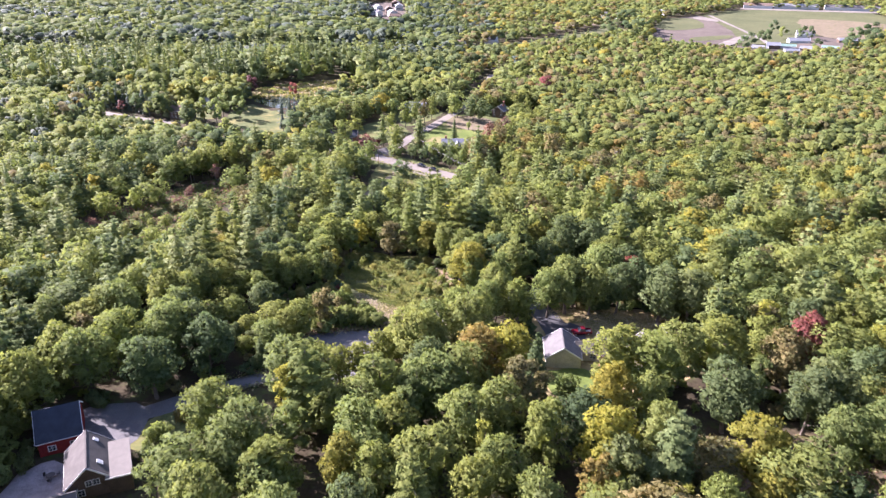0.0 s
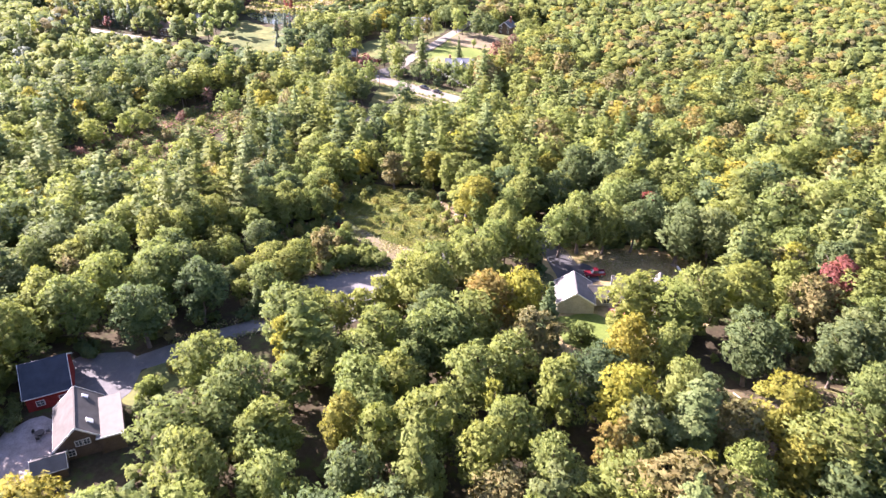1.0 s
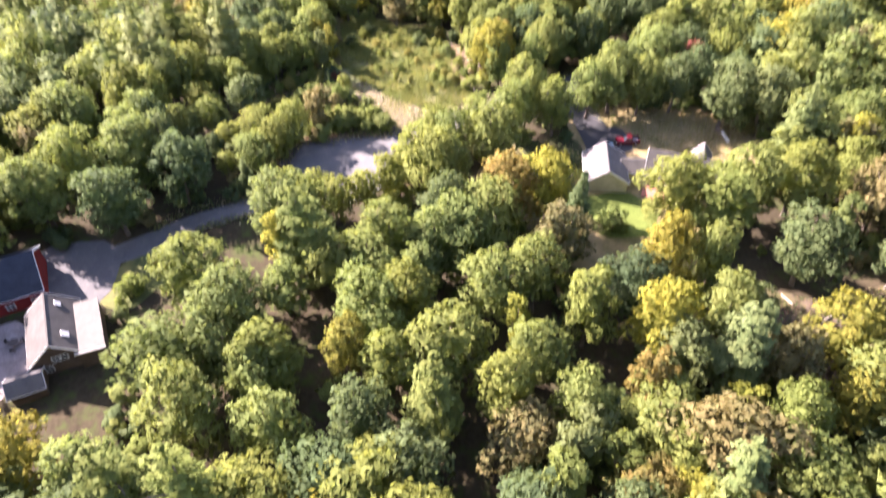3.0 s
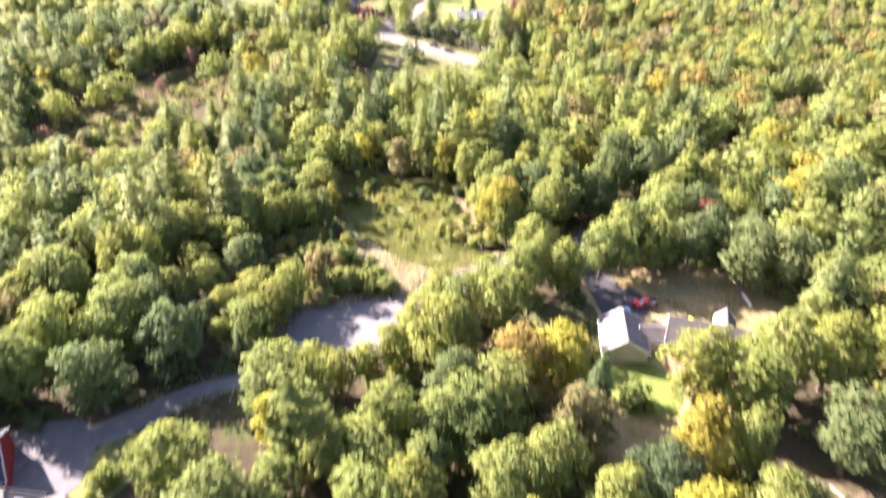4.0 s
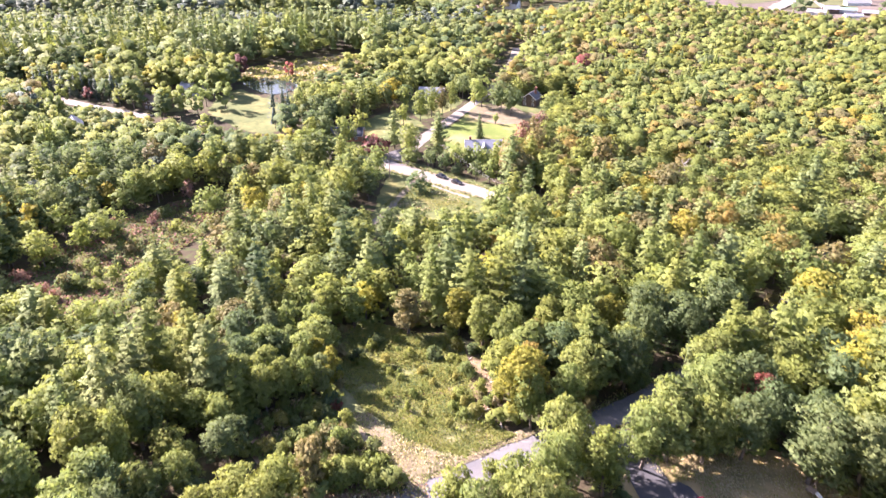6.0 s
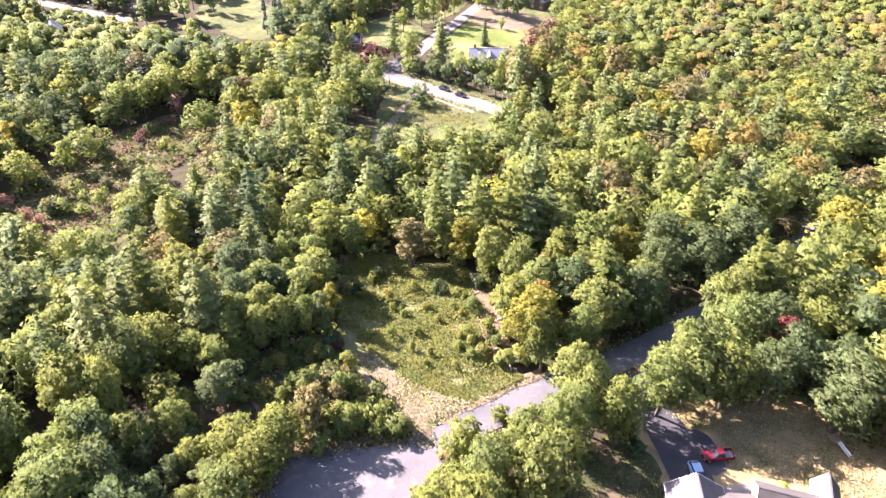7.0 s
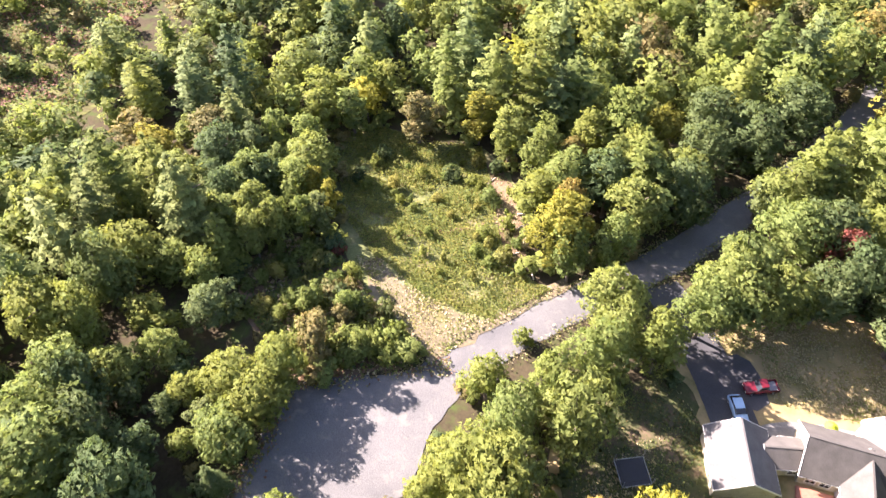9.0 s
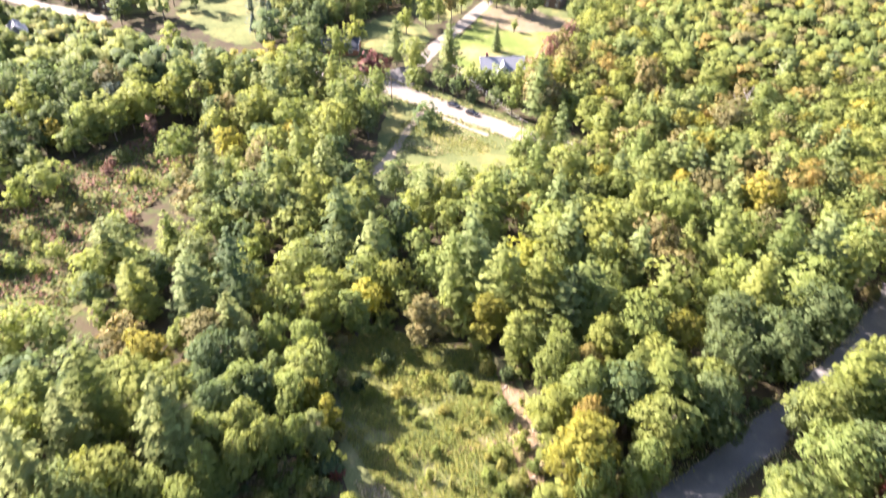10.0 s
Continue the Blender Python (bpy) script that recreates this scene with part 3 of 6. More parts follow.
def crown_round(rng, H, R, low, count, leaves, size, narrow=1.0, cores=5, jitter=0.40, lift=0.35, grain=0.3):
    """Leaf sprays over many foliage masses, round a dense heart."""
    L = lumps_round(rng, H, R, low, count, narrow)
    per = leaves * L[:, 3] ** 2 / (L[:, 3] ** 2).sum()
    V, Q, NN = [], [], []
    nv = 0
    zc, hz = (H + low) / 2, (H - low) / 2
    for (cx, cy, cz, r), m in zip(L, per):
        m = max(4, int(m * 1.35))
        d = rng.normal(0, 1, (m, 3))
        d /= np.linalg.norm(d, axis=1)[:, None]
        d = d[d[:, 2] > -0.70]
        wob = 1 + 0.18 * np.sin(5.1 * d[:, 0] + cx * 3) * np.sin(4.3 * d[:, 1] + cy * 2) + rng.normal(0, 0.20, len(d))
        P = np.array([cx, cy, cz]) + d * (r * wob)[:, None] * np.array([1.05, 1.05, 0.95])
        q = (((P[:, None] - L[None, :, :3]) / (L[None, :, 3:4] * 0.72)) ** 2).sum(2).min(1)
        e = (P[:, 0] ** 2 + P[:, 1] ** 2) / (0.58 * R) ** 2 + ((P[:, 2] - zc) / (0.58 * hz)) ** 2
        keep = (q > 1.0) & (e > 1.0)
        P, d = P[keep], d[keep]
        out = P * np.array([1 / R, 1 / R, 0]) * 0.5
        v, f = leaf_cards(P, d * 0.7 + out + np.array([0, 0, lift]), size, rng, jitter)
        soft = d * 0.28 + (P - np.array([0, 0, zc])) * np.array([0.6 / R, 0.6 / R, 0.2 / hz]) + np.array([0, 0, 0.8]) + rng.normal(0, grain, d.shape)
        NN.append(np.repeat(soft, 3, 0))
        V.append(v)
        Q.append(f + nv)
        nv += len(v)
    cf, base = [], 0
    if cores <= 2:        # far trees: the masses themselves are closed, the sprays only roughen them
        for cx, cy, cz, r in L:
            w = ICO_V * r * 0.98 * (1 + rng.normal(0, 0.16, (len(ICO_V), 1))) + np.array([cx, cy, cz])
            V.append(w)
            NN.append(ICO_V * 0.28 + np.array([0.6 * cx / R, 0.6 * cy / R, 0.8]))
            cf.append(ICO_F + base + nv)
            base += len(w)
    for k in range(cores if cores > 1 else 0):
        t = (k + 0.5) / cores
        cz = zc + hz * (0.40 - 0.95 * t) if cores > 1 else zc
        rr = R * (0.26 if cores > 1 else 0)
        w = ICO_V * np.array([R * 0.36, R * 0.36, hz * (0.34 if cores > 1 else 0.50)]) * (1 + rng.normal(0, 0.08, (len(ICO_V), 1)))
        w = w * (1.0 if cores > 1 else 1.45) + np.array([rr * math.cos(2.4 * k), rr * math.sin(2.4 * k), cz])
        V.append(w)
        NN.append(ICO_V)
        cf.append(ICO_F + base + nv)
        base += len(w)
    return np.concatenate(V), np.concatenate(Q + cf), np.concatenate(NN)


def crown_pine(rng, H, R, low, leaves, size, spire=False):
    """Whorls of near-level boughs with gaps between, narrowing to a tip."""
    tiers = 11 if spire else 9
    P, N = [], []
    for k in range(tiers):
        t = k / (tiers - 1)
        z0 = low + (H - low) * (t ** 0.92)
        rad = R * ((1 - t) ** (0.9 if spire else 0.62)) + 0.25
        nb = max(4, int(9 * (1 - 0.55 * t)))
        m = int(leaves * (rad + 0.3) ** 1.4 / sum((R * ((1 - q / (tiers - 1)) ** 0.7) + 0.55) ** 1.4 for q in range(tiers)) / nb) + 1
        for b in range(nb):
            a = 2 * math.pi * (b + rng.uniform(-0.3, 0.3)) / nb + k * 0.7
            reach = rad * rng.uniform(0.7, 1.12)
            u = rng.uniform(0.12, 1, m) ** 0.7
            side = rng.normal(0, 0.18, m) * (0.35 + u) * reach * 0.8
            rise = (-0.28 if spire else 0.16) * u * reach + rng.normal(0, 0.16, m)
            x = math.cos(a) * u * reach - math.sin(a) * side
            y = math.sin(a) * u * reach + math.cos(a) * side
            P.append(np.stack([x, y, z0 + rise], 1))
            N.append(np.stack([0.45 * math.cos(a) * u, 0.45 * math.sin(a) * u, np.ones(m) * 0.9], 1))
    P, N = np.concatenate(P), np.concatenate(N)
    v, q = leaf_cards(P, N, size, rng, 0.36)
    cv, cf = [], []
    base = len(v)
    n = 7
    for z0, z1, r0 in ((low - 0.4, low + (H - low) * 0.55, R * 0.5), (low + (H - low) * 0.45, H, R * 0.30)):
        ring = [(r0 * math.cos(2 * math.pi * k / n), r0 * math.sin(2 * math.pi * k / n), z0) for k in range(n)] + [(0, 0, z1)]
        cv.append(np.array(ring))
        cf.append(np.array([(base + k, base + (k + 1) % n, base + n) for k in range(n)]))
        base += n + 1
    NN = np.repeat(N + np.column_stack([P[:, :2] * (0.5 / R), np.zeros(len(P))]) + rng.normal(0, 0.25, N.shape), 3, 0)
    return np.concatenate([v] + cv), np.concatenate([q] + cf), np.concatenate([NN] + [c - np.array([0, 0, c[:, 2].mean() - 0.5]) for c in cv])


def trunk_mesh(name, rng, H, low, R, pale=False):
    bm = bmesh.new()
    lean = Vector((rng.uniform(-0.4, 0.4), rng.uniform(-0.4, 0.4), 0))
    r = 0.20 + 0.008 * H
    mid = Vector((0, 0, low + 1.0)) + lean * 0.5
    tube(bm, (0, 0, -0.5), mid, r * 1.25, r * 0.85, 7)
    top = Vector((0, 0, H * 0.86)) + lean
    tube(bm, mid, top, r * 0.85, r * 0.2, 6)
    for k in range(5):
        a = k * 2.4 + rng.uniform(-0.4, 0.4)
        z = low + (H - low) * (0.08 + 0.12 * k)
        s = mid.lerp(top, max(0.0, (z - mid.z) / (top.z - mid.z)))
        reach = R * rng.uniform(0.5, 0.75)
        e = s + Vector((math.cos(a) * reach, math.sin(a) * reach, reach * rng.uniform(0.5, 0.9)))
        tube(bm, s, e, r * 0.42, r * 0.10, 5)
    me = bpy.data.meshes.new(name)
    bm.to_mesh(me)
    bm.free()
    me.materials.append(BARK)
    return me


KINDS = {
    # height, crown radius, lowest foliage, masses, slimness of masses
    "oak_tree": (15.0, 4.6, 1.3, 30, 1.0),
    "maple_tree": (15.5, 4.0, 1.0, 26, 1.0),
    "birch_tree": (14.5, 2.7, 0.9, 20, 1.0),
    "young_tree": (8.0, 2.4, 1.0, 14, 1.0),
    "bush": (3.2, 2.0, 0.2, 12, 1.0),
    "pine_tree": (20.0, 3.8, 3.2, 0, 0),
    "spruce_tree": (14.0, 2.7, 0.8, 0, 0),
}
LEVELS = ((2900, 0.54), (620, 0.86), (100, 1.0), (10, 1.9))   # leaf sprays per tree, their size


def template(kind, level, seed):
    rng = np.random.default_rng(seed)
    H, R, low, cnt, nar = KINDS[kind]
    leaves, size = LEVELS[level]
    small = {"birch_tree": 0.62, "young_tree": 0.45, "bush": 0.3}.get(kind, 1.0)
    if kind in ("young_tree", "bush"):
        size *= 0.8
    if cnt:
        c = (cnt, cnt * 2 // 3, max(8, cnt * 2 // 5), 5)[level]
        return crown_round(rng, H, R, low, c, leaves * small, size, nar * (1.0, 1.05, 1.02, 0.95)[level], (5, 4, 1, 1)[level], (0.75, 0.75, 0.7, 0.6)[level], (0.12, 0.12, 0.15, 0.2)[level], (0.36, 0.24, 0.16, 0.12)[level])
    return crown_pine(rng, H, R, low, leaves * (1.25 if level < 2 else 1.4), size * (0.95 if level < 2 else 0.9), kind == "spruce_tree")


VARIANTS = 6
TEMPLATES = {}
for kn, kind in enumerate(KINDS):
    for level in range(4):
        TEMPLATES[kind, level] = [template(kind, level, 100 * kn + 10 * level + v) for v in range(VARIANTS)]

CROWN_ME, TRUNK_ME = {}, {}


def tree_meshes(kind, v):
    if (kind, v) not in CROWN_ME:
        V, T, N = TEMPLATES[kind, 0][v]
        CROWN_ME[kind, v] = mesh_arrays("crown", V, None, T, [CLOSE["green"]], normals=unit(N))
        H, R, low, *_ = KINDS[kind]
        TRUNK_ME[kind, v] = trunk_mesh("trunk", np.random.default_rng(v + 5), H, low, R)
    return CROWN_ME[kind, v], TRUNK_ME[kind, v]


COLOUR_WORD = {"green": "green", "lime": "yellow-green", "dark": "dark green", "pine": "feathery green", "spruce": "dark bluish green", "grey": "greyish green",
               "yellow": "bright yellow", "gold": "golden autumn", "orange": "orange autumn", "red": "scarlet autumn", "plum": "dark plum-red", "rust": "rusty brown autumn",
               "weed": "yellow-green", "straw": "straw-coloured", "bog": "reddish brown"}
SHAPE_WORD = {"oak_tree": "broad lobed crown over a short trunk", "maple_tree": "tall rounded crown on the wood's edge", "birch_tree": "slim upright crown of fine foliage",
              "young_tree": "small young crown close to the ground", "bush": "low rounded shrub growing from the ground", "pine_tree": "layered whorled boughs on a straight trunk",
              "spruce_tree": "narrow pointed crown reaching the ground"}


def plant(kind, colour, x, y, scale, turn, v, squeeze=1.0):
    """One tree as a thing with its trunk and crown."""
    crown, trunk = tree_meshes(kind, v)
    root = new(kind)
    root.location = (x, y, float(land(x, y)))
    root.rotation_euler = (0.05 * math.sin(3.7 * x), 0.05 * math.cos(4.1 * y), turn)
    oval = 1 + 0.12 * math.sin(7.3 * x + 3.1 * y)
    root.scale = (scale * squeeze * oval, scale * squeeze / oval, scale)
    c = new("crown", crown)
    c.parent = root
    c.material_slots[0].link = "OBJECT"
    c.material_slots[0].material = CLOSE[colour]
    t = new("trunk", trunk)
    t.parent = root
    return tagged(root, f"{COLOUR_WORD[colour]} {SHAPE_WORD[kind]}", "shrub" if kind == "bush" else "tree", "woodland trees" if kind != "bush" else "shrubs")


TREES = []      # kind, colour, x, y, scale, squeeze


def stand(colour, kind, *spots):
    """Trees of one look at given places, each with its crown's radius."""
    for x, y, r in spots:
        rel = r / KINDS[kind][1]
        tall = 0.45 + 0.55 * rel if kind == "bush" else rel if kind in ("spruce_tree", "young_tree") else 0.72 + 0.28 * rel
        TREES.append((kind, colour, x, y, tall, rel / tall))


stand("lime", "oak_tree", (-36.9, 147.8, 5.6), (6.2, 198.6, 4.6), (18.2, 218.6, 5.5), (23.0, 241.9, 6.2), (19.0, 155.2, 4.4), (3.2, 147.9, 4.2), (-8.0, 137.0, 5.0), (-86.1, 229.9, 6.2), (-92.4, 208.8, 5.9), (-55.3, 172.9, 4.9), (-54.9, 161.2, 4.9), (-69.7, 159.6, 5.4), (-26.1, 121.7, 4.7), (-41.4, 105.5, 6.2), (9.5, 91.1, 5.0), (36.1, 125.3, 6.2), (-5.1, 133.0, 6.2), (58.6, 128.9, 6.2), (-71.4, 133.3, 6.2), (-40.5, 150.9, 5.7), (-34.9, 153.4, 5.5), (-131.9, 274.5, 6.2), (41.8, 251.1, 6.2), (-126.6, 251.6, 6.2))
stand("lime", "oak_tree", (52.8, 237.7, 6.2), (-151.8, 422.6, 4.8), (-201.2, 400.3, 5.0), (-215.9, 426.6, 4.0), (-140.8, 417.6, 4.5), (-80.0, 128.0, 5.5))
stand("green", "oak_tree", (-40.3, 141.9, 5.2), (-40.0, 182.5, 3.8), (8.8, 173.1, 3.5), (20.7, 182.4, 5.0), (31.9, 218.7, 6.2), (74.6, 232.6, 6.2), (15.1, 174.3, 3.6), (44.1, 174.5, 5.9), (34.9, 168.6, 5.4), (27.0, 161.6, 4.5), (38.2, 163.2, 4.5), (12.9, 163.1, 4.7), (9.9, 153.3, 4.3), (-2.9, 143.4, 4.3), (-2.3, 136.3, 4.3), (13.3, 158.0, 4.1), (-85.9, 208.8, 5.8), (-77.2, 180.1, 5.5), (-63.4, 167.1, 5.3), (-56.9, 152.5, 5.1), (-63.0, 149.3, 4.8), (-63.1, 143.1, 5.0))
stand("green", "oak_tree", (-51.7, 155.8, 4.4), (-42.8, 178.1, 3.7), (-46.4, 246.8, 6.1), (-36.0, 92.9, 5.3), (-34.1, 99.8, 6.2), (-30.8, 121.2, 6.2), (-14.4, 98.0, 6.2), (-2.7, 91.6, 6.2), (3.4, 103.4, 5.6), (6.3, 143.5, 5.6), (50.4, 128.0, 6.2), (38.8, 110.8, 4.4), (-61.1, 136.3, 6.2), (-73.7, 125.7, 5.9), (32.0, 163.8, 6.2), (76.0, 160.7, 6.2), (-37.0, 82.6, 6.2), (-25.9, 79.5, 5.1), (70.0, 97.9, 5.0), (-88.4, 292.3, 6.2), (-17.5, 265.9, 6.2), (-7.8, 269.8, 6.2), (18.5, 271.7, 6.2), (10.8, 241.0, 6.2))
stand("green", "oak_tree", (27.3, 240.9, 6.2), (-114.9, 270.3, 6.2), (71.7, 228.6, 6.2), (83.8, 228.6, 6.2), (59.3, 220.4, 6.2), (356.9, 772.1, 4.0), (9.5, 424.9, 6.2), (-121.5, 424.1, 5.0), (-169.4, 425.8, 5.5), (-192.3, 395.9, 5.0), (-165.8, 427.8, 3.5), (-132.2, 412.8, 4.5), (-23.2, 352.6, 4.8), (-38, 191, 4.6))
stand("grey", "spruce_tree", (-40.7, 137.0, 2.3))
stand("rust", "young_tree", (-29.8, 157.9, 3.0), (-81.3, 274.0, 3.2), (-27, 163.5, 1.7), (-114.2, 247.5, 1.5), (-113.0, 238.2, 2.0))
stand("lime", "bush", (-22.9, 160.2, 2.4), (-19.5, 160.0, 2.9), (0.8, 160.3, 1.7), (-54.3, 109.4, 2.1), (-24.5, 350.2, 3.0), (-35, 179, 2.1), (-19, 160, 2.2), (-33, 163, 2.2), (-31, 166, 1.3), (0, 186, 1.5), (-121.5, 266.6, 1.6), (-97.4, 279.6, 2.3), (-104.1, 237.4, 1.5), (-111.4, 250.0, 2.2), (-193, 399, 2.6), (-55, 106.5, 1.0), (-6, 199, 1.3), (-4.5, 184, 1.4), (-6, 179, 1.2), (-3.5, 176, 1.3), (-54, 110, 1.6))
stand("red", "young_tree", (13.0, 117.5, 2.1))
stand("red", "bush", (-29.2, 179.6, 1.2), (-62.4, 376.9, 1.8))
stand("gold", "birch_tree", (-35.4, 191.1, 2.6), (-31.5, 187, 2.2))
stand("green", "birch_tree", (-45.2, 223.3, 3.6), (-44.4, 207.8, 3.6), (-30.2, 215.3, 3.6), (-35.6, 183.1, 2.5))
stand("lime", "birch_tree", (-36.5, 214.3, 3.6), (15.7, 203.6, 3.6), (-120.1, 263.5, 3.6))
stand("grey", "birch_tree", (-47.3, 203.4, 3.3), (-33, 183, 2.6))
stand("rust", "maple_tree", (-16.8, 212.3, 4.7), (43.4, 90.1, 4.1), (-119.5, 328.4, 5.4), (-59.8, 275.6, 4.5), (69.2, 300.5, 5.4), (93.7, 233.9, 4.8), (53.7, 332.4, 5.4), (16.5, 327.5, 5.4), (28.3, 343.4, 5.4), (-10.3, 411.8, 3.6), (77.6, 479.6, 5.0), (28, 362, 3.6))
stand("lime", "maple_tree", (-22.9, 225.3, 4.8), (23.5, 198.3, 4.5), (-63.5, 158.4, 3.9), (-11.8, 113.6, 5.4), (17.6, 98.8, 4.8), (-9.6, 101.2, 4.4), (5.1, 85.4, 4.3), (42.2, 81.1, 4.1), (-57.7, 301.3, 5.4), (-44.4, 298.7, 5.4), (-104.1, 312.4, 5.4), (-111.4, 328.4, 5.4), (-20.9, 401.2, 4.2), (7.3, 491.5, 5.0), (-206.7, 428.4, 3.5))
stand("gold", "maple_tree", (-4.7, 212.3, 4.7), (6.8, 177.0, 5.2), (-65.9, 203.2, 4.8), (-17.1, 92.9, 3.4), (30.8, 110.5, 5.4), (53.2, 93.3, 5.4), (-73.8, 291.5, 4.9), (62.1, 253.9, 5.4))
stand("green", "maple_tree", (-15.9, 228.5, 4.7), (7.7, 222.2, 4.8), (0.9, 205.1, 3.9), (-27.6, 238.8, 5.2), (10.6, 105.7, 4.6), (37.6, 99.9, 4.5), (14.7, 83.2, 4.3), (-15.7, 408.2, 4.0), (-6.1, 419.3, 3.6), (-38, 205, 4.0), (-43, 184, 4.4))
stand("lime", "pine_tree", (-4.4, 243.1, 5.3), (45.6, 232.5, 5.3), (52.2, 188.4, 5.3), (-74.1, 220.4, 5.3), (-57.8, 186.3, 5.3), (-68.3, 187.1, 5.3), (-47.7, 175.9, 4.3), (-1.8, 251.2, 5.3))
stand("orange", "maple_tree", (9.5, 183.6, 3.2), (8.0, 126.8, 5.0), (75.2, 261.1, 5.4), (83.4, 240.2, 5.4), (28.6, 461.1, 5.0))
# oaks at (46.2, 203.9) and (58.1, 211.1): dark colour stands in for deep shade
stand("dark", "oak_tree", (51.5, 168.0, 4.4), (57.0, 165.5, 4.4), (46.2, 203.9, 5.8), (58.1, 211.1, 6.2), (36.5, 198.5, 4.8), (40.2, 209.2, 6.2), (29.9, 187.5, 5.1), (45.5, 164.3, 4.7), (-3.3, 121.1, 5.2), (54.0, 111.5, 6.2), (-51.7, 133.2, 5.6), (-60.0, 123.9, 5.6), (-14.4, 81.3, 4.6), (-25.8, 269.9, 6.2), (301.5, 717.1, 5.0), (317.0, 732.0, 5.0), (331.3, 747.6, 4.0), (367.4, 817.1, 5.0), (377.3, 771.7, 5.0), (382.0, 763.2, 4.0), (338.6, 661.4, 6.0), (283.4, 688.8, 5.0), (184.2, 820.3, 8.0), (189.2, 801.5, 8.0), (195.3, 783.5, 8.0), (209.3, 796.6, 8.0), (222.5, 810.2, 8.0), (219.1, 903.7, 8.0), (235.0, 927.1, 8.0))
stand("dark", "oak_tree", (175.5, 766.6, 8.0), (405.9, 723.0, 8.0), (428.8, 750.1, 8.0), (448.7, 770.6, 8.0), (419.5, 707.9, 8.0), (367.8, 661.0, 8.0), (394.3, 676.9, 8.0), (18.8, 415.1, 6.0), (23.4, 409.5, 4.5), (-57.5, 142, 4.4), (-61, 148, 4.4), (-63, 139, 4.2))
stand("rust", "oak_tree", (33.2, 237.1, 6.2), (-71.9, 207.1, 5.5), (71.7, 125.2, 5.9), (-212.3, 414.0, 6.0), (-206.7, 387.7, 6.0), (-230.5, 426.8, 5.0))
stand("green", "pine_tree", (57.0, 230.3, 5.3), (63.2, 192.6, 5.3))
stand("grey", "young_tree", (44.6, 189.2, 3.2), (42.5, 101.1, 3.1), (-43.7, 146.4, 3.2), (-134.9, 319.9, 3.2), (-122.6, 230.2, 2.5))
stand("red", "young_tree", (54.4, 176.3, 2.3), (52.9, 183.6, 2.7), (-102.4, 489.8, 3.0))
stand("lime", "young_tree", (-5.3, 150.4, 3.2), (-28.6, 394.4, 3.2), (-46.6, 377.8, 4.0), (-30.2, 421.2, 3.6), (6.1, 429.6, 2.0), (-41, 172, 1.8), (-26, 172.5, 1.6), (-93.8, 257.5, 1.9), (-86.5, 281.9, 1.9), (-86.0, 309.2, 1.8))
stand("grey", "oak_tree", (-86.3, 241.7, 6.2), (-67.3, 234.5, 6.2), (-76.8, 200.2, 5.9), (-46.6, 163.3, 5.4), (69.2, 110.7, 5.1), (54.8, 158.1, 6.2), (61.3, 155.4, 6.2), (73.5, 112.6, 6.2), (-70.0, 251.4, 6.2), (-59.0, 256.7, 6.2), (-139.7, 283.3, 6.2))
stand("pine", "pine_tree", (-62.6, 218.4, 5.3), (-70.4, 172.2, 4.7), (-42.2, 264.1, 5.3), (-85.2, 234.9, 5.3), (-63.5, 223.2, 5.3))
stand("dark", "maple_tree", (-48.9, 188.4, 3.8), (-23.0, 246.3, 5.4), (-32.0, 293.6, 5.4))
stand("dark", "pine_tree", (-54.1, 221.5, 5.3), (-35.5, 241.8, 5.3))
stand("yellow", "birch_tree", (-29.9, 113.9, 3.0), (7.5, 97.3, 2.3))
stand("orange", "bush", (-51.6, 115.3, 1.5), (-51, 116, 1.4))
stand("dark", "spruce_tree", (17.6, 119.4, 3.5), (6.7, 376.4, 2.2))
stand("yellow", "maple_tree", (26.9, 96.5, 5.3), (14.9, 127.7, 5.3))
stand("grey", "maple_tree", (28.2, 91.3, 4.1))
stand("red", "maple_tree", (78.9, 131.2, 5.0), (68.0, 469.9, 6.0), (50.5, 171.3, 2.8))
stand("green", "young_tree", (-32.6, 166.8, 3.2), (8.7, 323.8, 3.0), (-177.4, 428.0, 3.0), (15.0, 396.3, 1.6), (-36, 168, 1.8), (-24, 158.5, 1.7), (-101.2, 241.6, 2.6), (-46, 142, 2.6))
stand("green", "bush", (-25.2, 159.3, 3), (26.8, 125.4, 2.9), (-22.4, 346.6, 4.6), (-38, 177, 2.0), (-30, 171, 2.0), (-20, 157.8, 1.5), (1, 181, 1.2), (-3, 194, 2.0), (3.2, 183, 1.3), (-94.8, 239.7, 2.1), (-109.5, 237.4, 2.3), (-93.1, 254.7, 2.6), (-101.2, 268.9, 1.4), (-108.3, 245.5, 1.4), (-176, 398, 2.4), (-188, 404, 1.8), (-77, 97, 1.8), (14, 344.5, 3.6), (-4, 347, 3.0), (24, 436, 4.2), (19, 438, 3.6))
stand("orange", "birch_tree", (24.5, 87.2, 3.2))
stand("yellow", "young_tree", (-152.1, 322.4, 3.2))
stand("gold", "oak_tree", (82.5, 215.2, 6.2))
stand("dark", "young_tree", (-13.6, 340.5, 2.4), (-8.6, 337.0, 2.6), (3.4, 327.0, 2.6), (-15.4, 342.9, 2.2), (-25, 166.5, 1.4), (-51, 140, 3), (-55, 149, 3), (-50, 147, 3), (-49, 153, 2.8))
